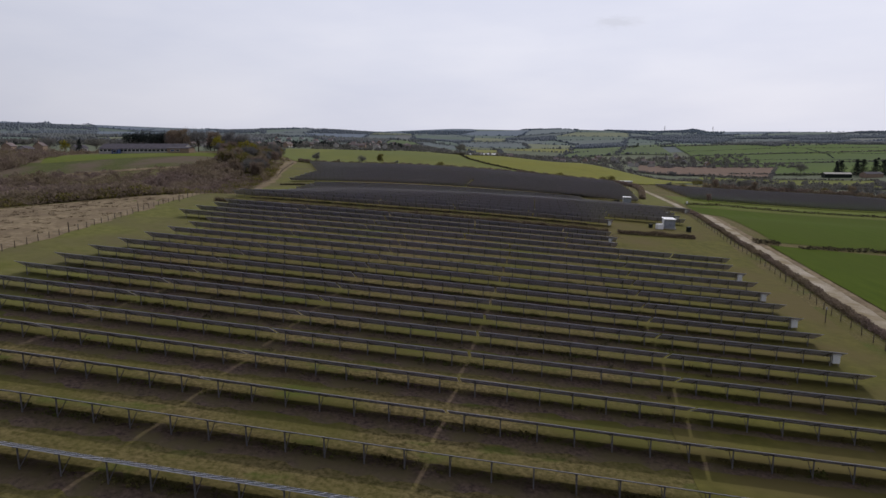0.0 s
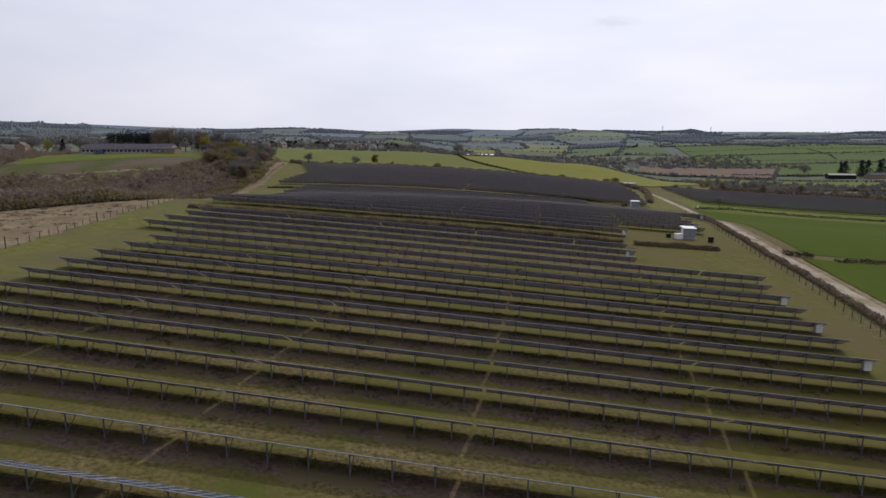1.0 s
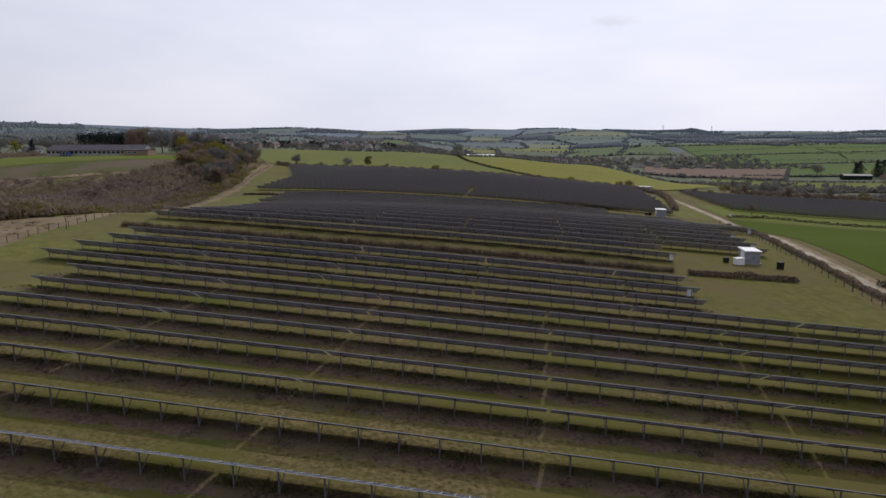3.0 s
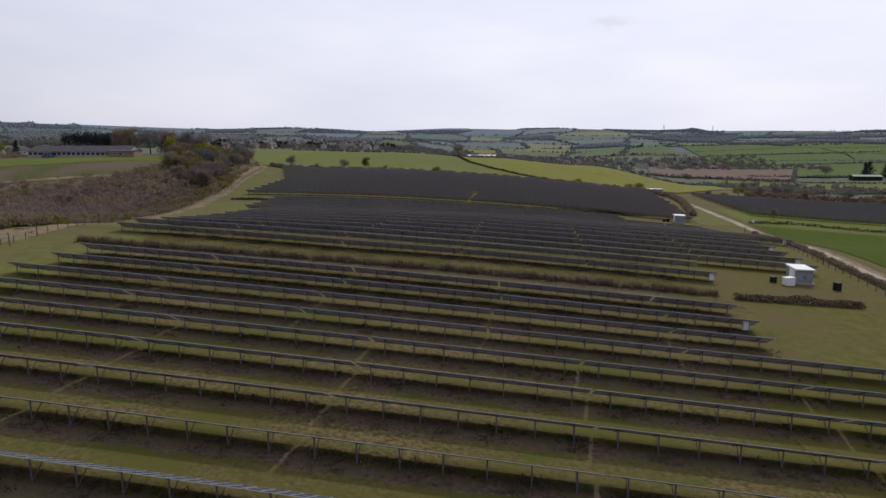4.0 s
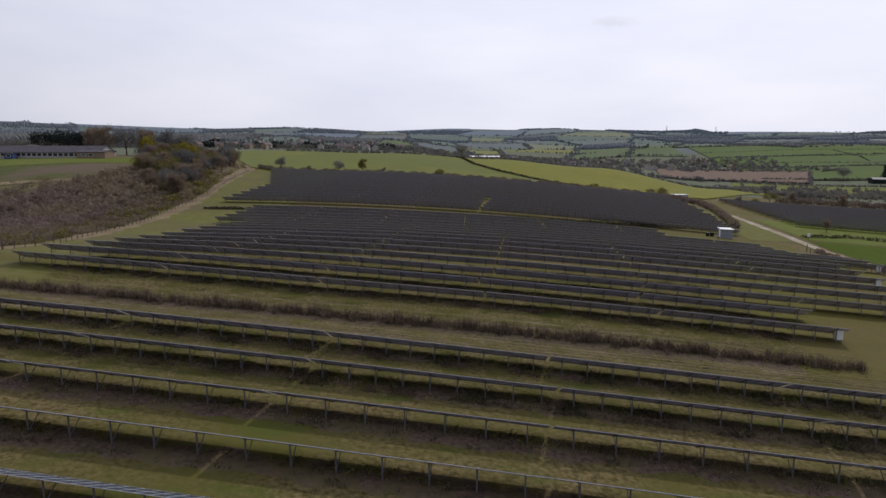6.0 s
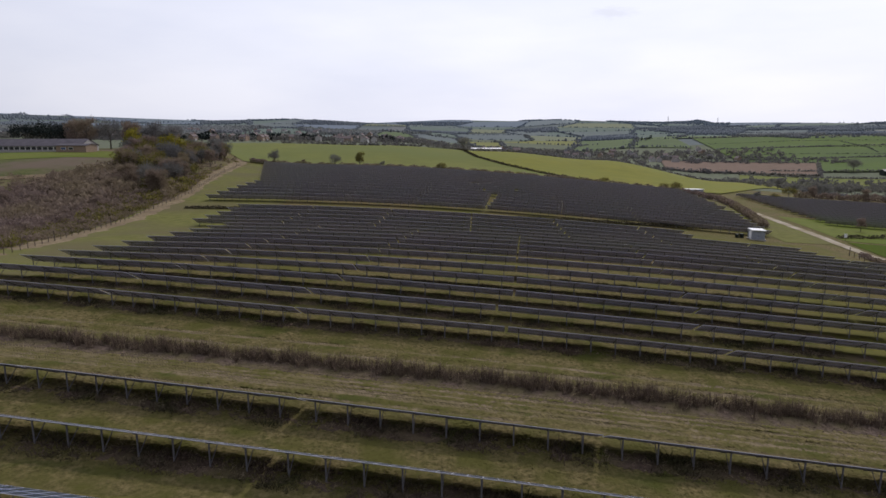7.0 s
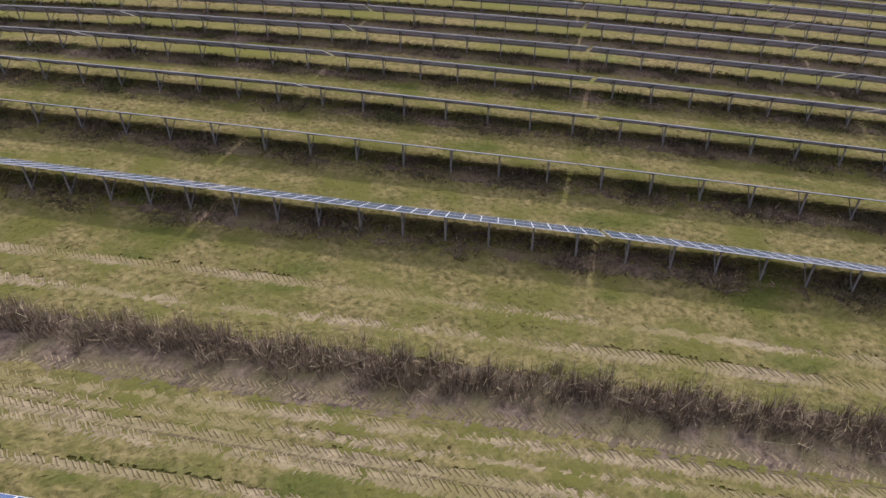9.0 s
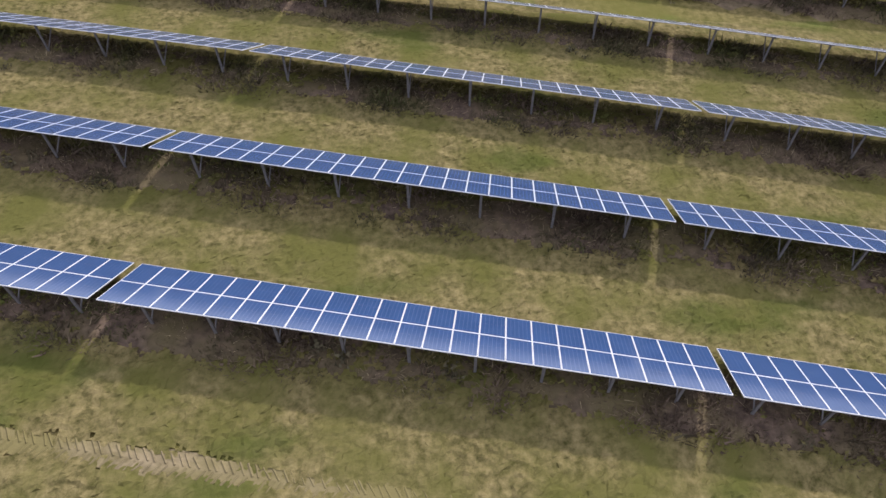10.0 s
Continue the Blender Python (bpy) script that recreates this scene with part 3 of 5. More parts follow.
def module_mesh(name, places):
    """Panels at these places of the table's plane as one mesh, with cell coordinates on the glass."""
    v, q, mi, cells = [], [], [], []
    unit = {8: (0, 0), 9: (6, 0), 10: (6, 10), 11: (0, 10)}
    for k, (px, py) in enumerate(places):
        v.append(MV + (px, py, 0))
        q.append(MQ + 16 * k)
        mi += MI
        for face in MQ:
            cells += [unit.get(int(i), (0.5, 0.5)) for i in face]
    me = np_mesh(name, np.concatenate(v), np.concatenate(q), (M_ALU, M_PV, M_BACK), mi)
    uv = me.uv_layers.new(name="cells")
    uv.data.foreach_set("uv", np.array(cells, np.float32).ravel())
    return me


ONE_PANEL = module_mesh("panel", [(0, 0)])


def panel_places(cols):
    return [((c - (cols - 1) / 2) * PITCH_X, r * (MOD_L + 0.02)) for c in range(cols) for r in (-0.5, 0.5)]


ARRAYS = {n: module_mesh("panelling", panel_places(n)) for n in (4, 8, 12, 16, 20, COLS)}


def under(y):
    """Height of the panels' underside over a table's local y."""
    return HIGH - (y + DEPTH / 2 * math.cos(radians(TILT_P))) * math.tan(radians(TILT_P)) - 0.1


POST_Y = -0.95


def post_bm():
    bm = bmesh.new()
    box(bm, (0.11, 0.012, under(POST_Y) + 0.5), (0, POST_Y, under(POST_Y) / 2 - 0.25))
    box(bm, (0.012, 0.07, under(POST_Y) + 0.5), (-0.05, POST_Y + 0.03, under(POST_Y) / 2 - 0.25))
    box(bm, (0.012, 0.07, under(POST_Y) + 0.5), (0.05, POST_Y + 0.03, under(POST_Y) / 2 - 0.25))
    return bm


def brace_bm():
    bm = bmesh.new()
    beam(bm, (0, POST_Y + 0.05, 0.2), (0, 0.3, under(0.3)), 0.05)
    return bm


def rafter_bm():
    bm = bmesh.new()
    beam(bm, (0, -1.35, under(-1.35)), (0, 1.35, under(1.35)), 0.05, 0.06)
    return bm


def purlin_bm(cols, y):
    bm = bmesh.new()
    w = cols * PITCH_X / 2 - 0.05
    beam(bm, (-w, y, under(y) + 0.05), (w, y, under(y) + 0.05), 0.06)
    return bm


def joined(*bms):
    out = bmesh.new()
    for b in bms:
        me = mesh_of("piece", b)
        out.from_mesh(me)
        bpy.data.meshes.remove(me)
    return out


POST_ME = mesh_of("post", post_bm(), M_STEEL)
BRACE_ME = mesh_of("brace", brace_bm(), M_STEEL)
RAFTER_ME = mesh_of("rafter", rafter_bm(), M_STEEL)
LEG_ME = mesh_of("support_leg", joined(post_bm(), brace_bm(), rafter_bm()), M_STEEL)
PURLIN_ME = {(n, y): mesh_of("purlin", purlin_bm(n, y), M_STEEL) for n in (COLS, 12) for y in (-0.75, 0.75)}


def frame_bm(cols, legs):
    bm = bmesh.new()
    w = cols * PITCH_X
    for i in range(legs):
        x = (i + 0.5) / legs * w - w / 2
        box(bm, (0.12, 0.06, under(POST_Y) + 0.4), (x, POST_Y, under(POST_Y) / 2 - 0.2))
        beam(bm, (x, POST_Y, 0.2), (x, 0.3, under(0.3)), 0.05)
    for y in (-0.75, 0.75):
        beam(bm, (-w / 2, y, under(y)), (w / 2, y, under(y)), 0.08)
    return bm


FRAMES = {(n, k): mesh_of("support_frame", frame_bm(n, k), M_STEEL) for n, k in ((COLS, 9), (COLS, 7), (4, 2), (8, 3), (12, 4), (12, 5), (16, 6), (20, 8))}
ROW_YAW, ROW_K = -7.67, 0.1346
TABLE_GROUP = {"one": "rows in the first field", "two": "rows in the second field", "three": "rows in the far field", "four": "rows beyond the track"}


def child(name, me, parent, m):
    ob = new(name, me)
    ob.parent = parent
    ob.matrix_basis = m
    return ob


def solar_table(cx, cy, cols, legs, tier, field, yaw=ROW_YAW):
    """A table of framed panels, two high, on steel legs; it follows the fall of the ground along its row."""
    c, s, w = math.cos(radians(yaw)), math.sin(radians(yaw)), cols * PITCH_X
    z0, z1 = land(cx - c * w / 2, cy - s * w / 2), land(cx + c * w / 2, cy + s * w / 2)
    fall = math.degrees(math.asin((z1 - z0) / w))
    ob = new("solar_table")
    ob.matrix_basis = pose(cx, cy, (z0 + z1) / 2, 0, 0, yaw) @ pose(0, 0, 0, 0, -fall, 0)
    tagged(ob, "long solar table of blue panels in pale frames on steel legs", "solar panel", TABLE_GROUP[field])
    upright = pose(0, 0, 0, 0, fall, 0)
    if tier == 0:
        for px, py in panel_places(cols):
            child("panel", ONE_PANEL, ob, SLOPE @ pose(px, py, 0))
    else:
        tagged(child("panelling", ARRAYS[cols], ob, SLOPE), kind="stuff")
    if tier == 2:
        child("support_frame", FRAMES[cols, legs], ob, pose(0, 0, 0))
        return ob
    for i in range(legs):
        m = pose((i + 0.5) / legs * w - w / 2, 0, 0) @ upright
        if tier == 0:
            child("post", POST_ME, ob, m)
            child("brace", BRACE_ME, ob, m)
            child("rafter", RAFTER_ME, ob, m)
        else:
            child("support_leg", LEG_ME, ob, m)
    for y in (-0.75, 0.75):
        child("purlin", PURLIN_ME[cols, y], ob, pose(0, 0, 0))
    return ob


STEP_X = (TABLE + GAP) * math.cos(radians(ROW_YAW))
CLOSE_X = (TABLE + 0.06) * math.cos(radians(ROW_YAW))


SHORT_LEGS = {4: 2, 8: 3, 12: 5, 16: 6, 20: 8}


def whole_or_part(count):
    """Columns of the next table of a row: a whole one, or what is left of it."""
    return COLS if count > 0.93 else min(SHORT_LEGS, key=lambda c: abs(c - count * COLS))


def row_of_tables(yr, x_left, count, field, legs, tier_of):
    """A row that starts at x_left: whole tables and, for a half count, a half table at its end. Its high edge lies on y = yr - ROW_K x."""
    x, step = x_left, CLOSE_X if field == "three" else STEP_X
    while count > 0.12:
        cols = whole_or_part(count) if field == "three" else COLS if count > 0.7 else 12
        half = cols * PITCH_X / 2 * math.cos(radians(ROW_YAW))
        cx = x + half + 0.47
        cy = yr - ROW_K * cx + DEPTH / 2 * math.cos(radians(TILT_P))
        solar_table(cx, cy, cols, legs if cols == COLS else (legs + 1) // 2 if cols == 12 else SHORT_LEGS[cols], tier_of(cx, cy), field)
        x += step
        count -= 1
    return x - STEP_X


def near_tier(cx, cy):
    if 165 < cy < 248 and -70 < cx < 45:
        return 0
    return 1 if cy < 262 else 2


# the first field, up to the bare hedge
FIRST_YR, FIRST_STEP = 64.66, 7.982
LATE_LEFT = {12: -57.5, 13: -67.2, 14: -66.0, 15: -64.0, 16: -63.6}
FIRST_ENDS = []
for k in range(-3, 17):
    x_left = LATE_LEFT.get(k, -63.9 + 1.4 * (k - 7))
    count = 4.5 if k >= 14 else 5.5 if k == 13 else 5
    yr = FIRST_YR + FIRST_STEP * k
    row_of_tables(yr, x_left, count, "one", 9 if k >= 15 else 7, near_tier)
    x_end = x_left + count * STEP_X
    FIRST_ENDS.append((k, x_end, yr - ROW_K * x_end))

# the second field, between the hedges
SECOND_YR, SECOND_STEP = 214.62, 8.0
SECOND_ENDS = []
for k in range(16):
    x_left = -68.6 if k == 0 else -68.9 if k == 1 else -68.1 + 1.1 * k if k <= 10 else -68.0 + 0.5 * (k - 11)
    count = 5 if k < 2 else 6 if k < 8 else 6.5 if k < 14 else 5.5
    yr = SECOND_YR + SECOND_STEP * k
    row_of_tables(yr, x_left, count, "two", 9 if k == 0 else 7, near_tier)
    x_end = x_left + count * STEP_X
    SECOND_ENDS.append((k, x_end, yr - ROW_K * x_end))

# the far fields: past the nearest rows all tables lie in one mesh
FAR_SET = []


def far_row(yr, x_left, count):
    x = x_left
    while count > 0.12:
        cols = whole_or_part(count)
        half = cols * PITCH_X / 2 * math.cos(radians(ROW_YAW))
        cx = x + half + 0.47
        cy = yr - ROW_K * cx + DEPTH / 2 * math.cos(radians(TILT_P))
        c, sn, w = math.cos(radians(ROW_YAW)), math.sin(radians(ROW_YAW)), cols * PITCH_X
        z0, z1 = land(cx - c * w / 2, cy - sn * w / 2), land(cx + c * w / 2, cy + sn * w / 2)
        fall = math.degrees(math.asin((z1 - z0) / w))
        FAR_SET.append((cols, pose(cx, cy, (z0 + z1) / 2, 0, 0, ROW_YAW) @ pose(0, 0, 0, 0, -fall, 0)))
        x += CLOSE_X
        count -= 1


# the far field, with a crooked path down its middle
for k in range(19):
    yr = 354.4 + 8.0 * k
    x_left = -83.3 + 1.1 * k if k < 6 else -77.7 - 26 * (k - 6) / 13
    mid = 10 + (1.6 * k if k < 4 else 6 - 1.6 * (k - 4) if k < 7 else (k * 9.7) % 17)
    wide = 0.45 if k < 7 else 0.08
    x_right = 98 + 0.16 * 8 * k
    n_left, n_right = (mid - wide - x_left) / CLOSE_X, (x_right - mid - wide) / CLOSE_X
    if k < 10:
        row_of_tables(yr, x_left, n_left, "three", 9, lambda a, b: 2)
        row_of_tables(yr, mid + wide, n_right, "three", 9, lambda a, b: 2)
    else:
        far_row(yr, x_left, n_left)
        far_row(yr, mid + wide, n_right)

# the field beyond the track
for k in range(14):
    far_row(403.5 + 8.0 * k, 139.5 + 1.0 * k, 9 - 0.25 * k)


def joined_tables(name, source, mats, label):
    """All far tables' panels, or their frames, as one mesh."""
    vs, fs, mi, uvs, o = [], [], [], [], 0
    for cols, m in FAR_SET:
        me, m = source(cols, m)
        v = np.empty(len(me.vertices) * 3, np.float32)
        me.vertices.foreach_get("co", v)
        q = np.empty(len(me.loops), np.int32)
        me.loops.foreach_get("vertex_index", q)
        k = np.empty(len(me.polygons), np.int32)
        me.polygons.foreach_get("material_index", k)
        R = np.array(m.to_3x3())
        vs.append(v.reshape(-1, 3) @ R.T + np.array(m.translation))
        fs.append(q.reshape(-1, 4) + o)
        mi.append(k)
        if me.uv_layers:
            u = np.empty(len(me.loops) * 2, np.float32)
            me.uv_layers["cells"].data.foreach_get("uv", u)
            uvs.append(u)
        o += len(me.vertices)
    me = np_mesh(name, np.concatenate(vs), np.concatenate(fs), mats, np.concatenate(mi))
    if uvs:
        me.uv_layers.new(name="cells").data.foreach_set("uv", np.concatenate(uvs))
    return tagged(new(name, me), label, "solar panels", kind="stuff")


joined_tables("far_solar_rows", lambda c, m: (ARRAYS[c], m @ SLOPE), (M_ALU, M_PV, M_BACK), "distant close-set rows of dark solar panels")
joined_tables("far_support_frames", lambda c, m: (FRAMES[c, 9 if c == COLS else SHORT_LEGS[c]], m), (M_STEEL,), "steel legs under the distant solar rows")


# ---- plants: pieces as arrays ----
def blades(rng, base, tip, width):
    """Thin tapering triangles from base points to tips."""
    base, tip = np.asarray(base, float), np.asarray(tip, float)
    side = np.cross(tip - base, rng.normal(size=base.shape))
    side /= np.linalg.norm(side, axis=1)[:, None] + 1e-9
    w = np.broadcast_to(np.asarray(width, float), (len(base),))[:, None] / 2
    v = np.stack([base - side * w, base + side * w, tip], 1).reshape(-1, 3)
    return v, np.arange(len(v)).reshape(-1, 3)


def leaf_cloud(rng, n, rad, size, hollow=0.5, flat=0.15):
    """n small ragged triangles filling an uneven egg of the given radii, more of them towards its skin."""
    d = rng.normal(size=(n, 3))
    d /= np.linalg.norm(d, axis=1)[:, None]
    lump = 1 + 0.28 * np.sin(3.1 * d[:, 0] + 2 * rng.random()) * np.cos(2.7 * d[:, 1] + 6 * rng.random()) + 0.18 * np.sin(7 * d[:, 2] + 5 * d[:, 0])
    r = (hollow + (1 - hollow) * rng.random(n) ** 0.6) * lump
    c = d * r[:, None] * np.asarray(rad)
    c[:, 2] = np.maximum(c[:, 2], -rad[2] * (1 - flat))
    s = size * (0.6 + 0.8 * rng.random((n, 1)))
    a = rng.normal(size=(n, 3))
    a /= np.linalg.norm(a, axis=1)[:, None]
    b = np.cross(a, rng.normal(size=(n, 3)))
    b /= np.linalg.norm(b, axis=1)[:, None]
    v = np.stack([c - a * s * 0.5, c + a * s * 0.5 + b * s * 0.12, c + b * s * 0.75], 1).reshape(-1, 3)
    return v, np.arange(3 * n).reshape(-1, 3)


def twig_bush(rng, n, r, h, width):
    """Bare arching twigs that rise and spread from a few stools."""
    a, s = rng.random(n) * 6.283, np.sqrt(rng.random(n))
    base = np.stack([np.cos(a) * s * r * 0.75, np.sin(a) * s * r * 0.75, h * 0.45 * rng.random(n) * (1 - s * 0.5)], 1)
    out = np.stack([np.cos(a) * s * r * 0.5, np.sin(a) * s * r * 0.5, np.zeros(n)], 1) + rng.normal(size=(n, 3)) * (0.18 * r, 0.18 * r, 0)
    tip = base + out
    tip[:, 2] = h * (0.45 + 0.55 * rng.random(n)) * (1 - 0.45 * s ** 2)
    return blades(rng, base, tip, width * (0.6 + 0.8 * rng.random(n)))


def scatter(variants, places, sizes, rng, squash=None):
    """Copies of the variants at the places, turned and sized, as one pair of arrays."""
    vs, fs, o = [], [], 0
    for i, (p, s) in enumerate(zip(places, sizes)):
        v, f = variants[rng.integers(len(variants))]
        a = rng.random() * 6.283
        c, sn = math.cos(a), math.sin(a)
        k = 1.0 if squash is None else squash[i]
        q = np.stack([(v[:, 0] * c - v[:, 1] * sn) * s, (v[:, 0] * sn + v[:, 1] * c) * s, v[:, 2] * s * k], 1) + p
        vs.append(q)
        fs.append(f + o)
        o += len(v)
    return np.concatenate(vs), np.concatenate(fs)


def stuff(name, v, f, mat, label, category, smooth=False):
    return tagged(new(name, np_mesh(name, v, f, (mat,), smooth=smooth)), label, category, kind="stuff")


def on_land(x, y, lift=0.0):
    x, y = np.asarray(x, float), np.asarray(y, float)
    return np.column_stack([x, y, lands(x, y) + lift])


# ---- the bare hedge between the first two fields ----
def hedge_y(x):
    return 205.2 - 0.12 * (x + 5)


def bare_hedge(x0, x1, seed, label):
    """Stools of upright shoots, some tall and brushy, some broken, with gaps between them and dead stems leaning through."""
    rng = np.random.default_rng(seed)
    stools = np.arange(x0, x1, 0.14) + rng.normal(size=len(np.arange(x0, x1, 0.14))) * 0.12
    B, T, W = [], [], []
    for x in stools:
        vigour = 0.88 + 0.16 * math.sin(x * 0.55) + 0.17 * math.sin(x * 1.37 + 2) + rng.normal() * 0.2
        if vigour < 0.3:
            continue
        n = int(26 * vigour) + 6
        cy = hedge_y(x) + rng.normal() * 0.5
        px, py = x + rng.normal(size=n) * 0.17, cy + rng.normal(size=n) * 0.2
        b = on_land(px, py)
        b[:, 2] += 0.35 * rng.random(n) ** 2
        h = (0.4 + 0.85 * rng.random(n)) * (0.5 + 0.62 * vigour)
        B.append(b)
        T.append(b + np.column_stack([(px - x) * 0.7 + rng.normal(size=n) * 0.13, (py - cy) * 0.6 + rng.normal(size=n) * 0.13, h]))
        W.append(0.03 + 0.035 * rng.random(n))
        m = n // 2
        c = b[:m] + (T[-1][:m] - b[:m]) * (0.25 + 0.6 * rng.random((m, 1)))
        B.append(c)
        T.append(c + rng.normal(size=(m, 3)) * (0.2, 0.2, 0.14) + (0, 0, 0.1))
        W.append(np.full(m, 0.03))
    B, T, W = np.concatenate(B), np.concatenate(T), np.concatenate(W)
    v, f = blades(rng, B, T, W)
    ob = stuff("bare_hedge", v, f, M_TWIG, label, "hedge")
    m = len(B) // 11
    i = rng.integers(0, len(B), m)
    b = B[i] + np.column_stack([rng.normal(size=(m, 2)) * 0.3, 0.1 + 0.3 * rng.random(m)])
    t = b + np.column_stack([rng.normal(size=(m, 2)) * 0.3, 0.15 + 0.55 * rng.random(m)])
    m = 170
    x = x0 + (x1 - x0) * rng.random(m)
    b2 = on_land(x, hedge_y(x) + rng.normal(size=m) * 0.4, 0.35)
    b2[:, 2] += 0.5 * rng.random(m)
    t2 = b2 + rng.normal(size=(m, 3)) * (0.6, 0.35, 0.2)
    v, f = blades(rng, np.concatenate([b, b2]), np.concatenate([t, t2]), np.concatenate([np.full(len(b), 0.04), np.full(m, 0.045)]))
    stuff("pale_stems", v, f, M_TWIGPALE, "pale dead stems standing in the bare hedge", "stems")
    return ob


bare_hedge(-70, 45.5, 1, "low bare brown hedge of upright twigs")


def thick_hedge(name, pts, width, height, mat, seed, dense, label, leaf=0.35, category="hedge"):
    """A hedge of small ragged pieces along a line."""
    rng = np.random.default_rng(seed)
    vs, fs, o = [], [], 0
    for (x0, y0), (x1, y1) in zip(pts, pts[1:]):
        d = math.hypot(x1 - x0, y1 - y0)
        n = int(d * dense)
        t = rng.random(n)
        x, y = x0 + (x1 - x0) * t, y0 + (y1 - y0) * t
        off = rng.uniform(-0.5, 0.5, n) * width
        hh = height * (0.85 + 0.25 * np.sin(t * d * 0.7 + seed) * np.sin(t * d * 0.23 + 2))
        c = on_land(x - off * (y1 - y0) / d, y + off * (x1 - x0) / d)
        c[:, 2] += hh * rng.random(n) ** 0.7 * np.sqrt(np.clip(1 - (2 * off / width) ** 2 * 0.6, 0, 1))
        s = leaf * (0.6 + 0.8 * rng.random((n, 1)))
        a = rng.normal(size=(n, 3))
        a /= np.linalg.norm(a, axis=1)[:, None]
        b = np.cross(a, rng.normal(size=(n, 3)))
        b /= np.linalg.norm(b, axis=1)[:, None]
        v = np.stack([c - a * s * 0.5, c + a * s * 0.5, c + b * s * 0.8], 1).reshape(-1, 3)
        vs.append(v)
        fs.append(np.arange(3 * n).reshape(-1, 3) + o)
        o += 3 * n
    return stuff(name, np.concatenate(vs), np.concatenate(fs), mat, label, category)


thick_hedge("clipped_hedge", [(47.9, 198.1), (69.6, 197.5)], 1.8, 1.5, M_TWIG, 3, 260, "low clipped dark hedge in front of the cabin", 0.22)
thick_hedge("field_hedge", [(-84, 350), (-51, 345), (6, 342), (12, 341)], 2.2, 1.0, M_HEDGE, 4, 70, "low dark hedge between the solar fields", 0.4)
thick_hedge("field_hedge", [(17, 341), (66, 347), (82, 350)], 2.0, 1.1, M_HEDGE, 5, 60, "low dark hedge between the solar fields", 0.4)
thick_hedge("boundary_hedge", [(-112, 524), (-60, 514), (0, 507), (60, 500), (100, 494), (122, 486), (128, 450), (122, 420), (112, 385), (105, 362)], 3.2, 3.0, M_SCRUB, 6, 70, "overgrown brown hedge at the end of the solar field", 0.6)
thick_hedge("track_hedge", [(x - 3.7, y) for x, y in TRACK if y < 330], 1.5, 1.5, M_SCRUB, 7, 110, "bare brown hedge beside the gravel track", 0.3)
thick_hedge("boundary_hedge", [(196, 510), (262, 498), (430, 468)], 5.0, 4.6, M_SCRUB, 12, 60, "tall bare brown hedge behind the rows beyond the track", 0.8)
thick_hedge("rape_hedge", [(14, 790), (24, 640), (40, 585), (62, 540), (90, 502)], 2.5, 1.8, M_HEDGE, 8, 18, "dark hedge across the yellow field", 0.8)
thick_hedge("wheat_hedge", [(86.5, 199), (94, 198)], 2.2, 1.8, M_HEDGE, 9, 90, "short dark hedge between the wheat fields", 0.35)
thick_hedge("wheat_hedge", [(98, 195), (124, 202), (160, 204), (360, 203)], 2.0, 1.2, M_HEDGE, 10, 30, "short dark hedge between the wheat fields", 0.45)
thick_hedge("crop_edge_hedge", [(124, 352), (146, 360), (170, 352), (240, 346), (420, 325)], 2.0, 1.4, M_HEDGE, 11, 25, "thin dark hedge at the end of the wheat", 0.5)
FAR_HEDGES = (
    [(8, 775), (150, 770), (330, 745)], [(-150, 765), (8, 775)], [(420, 980), (660, 950), (900, 900)], [(900, 900), (1300, 1500)], [(560, 1600), (1300, 1500)], [(460, 1150), (700, 1130), (1020, 1080)], [(500, 1330), (800, 1290), (1150, 1280)],
    [(300, 800), (520, 760)], [(520, 760), (560, 860)], [(360, 930), (560, 860)], [(290, 985), (455, 925)], [(455, 925), (545, 1085)], [(345, 1170), (545, 1085)], [(330, 500), (420, 560), (520, 600), (760, 620)],
)
for i, line in enumerate(FAR_HEDGES):
    far = math.hypot(*line[0])
    thick_hedge("far_hedge", line, 3 + far / 500, 2 + far / 700, M_WOOD, 20 + i, max(0.6, 8 - far / 260), "dark hedge between distant fields", 0.9 + far / 700)
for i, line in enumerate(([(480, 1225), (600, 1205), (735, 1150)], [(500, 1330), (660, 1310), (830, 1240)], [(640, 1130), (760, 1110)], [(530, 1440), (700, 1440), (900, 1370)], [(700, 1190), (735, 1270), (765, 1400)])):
    thick_hedge("pasture_hedge", line, 4, 2.6, M_SLOPEWOOD_HAZED, 60 + i, 4.0, "thin dark hedge between wide green pastures", 1.6)

# ---- scrub and rough ground along the fence ----
rng = np.random.default_rng(11)
BUSHES = [twig_bush(rng, 48, 1.5, 1.4, 0.16) for _ in range(5)] + [leaf_cloud(rng, 66, (1.3, 1.2, 0.75), 0.4, 0.35) for _ in range(3)]
BUSHES = [(v + (0, 0, 0.0 if i < 5 else 0.7), f) for i, (v, f) in enumerate(BUSHES)]


def in_scrub(x, y):
    front = np.where(x > -92, 232.0, 226.0 + (x + 92) * 0.42)
    east = np.interp(y, [220, 256, 300, 340, 380, 440, 520], [-89, -86.5, -90.5, -96, -98, -107, -116])
    lawn = (x < -146) & (x > -252) & (y > 402 + (x + 150) * 0.28)
    return (y > front) & (x < east) & ~lawn


px = np.concatenate([rng.uniform(-330, -86, 13000), rng.uniform(-150, -86, 5000)])
py = np.concatenate([rng.uniform(120, 520, 13000), rng.uniform(215, 420, 5000)])
keep = in_scrub(px, py) & (rng.random(18000) < np.where(py > 392 + (px + 150) * 0.28, 0.4, np.where(py > 330, 0.75, 0.95)))
px, py = px[keep], py[keep]
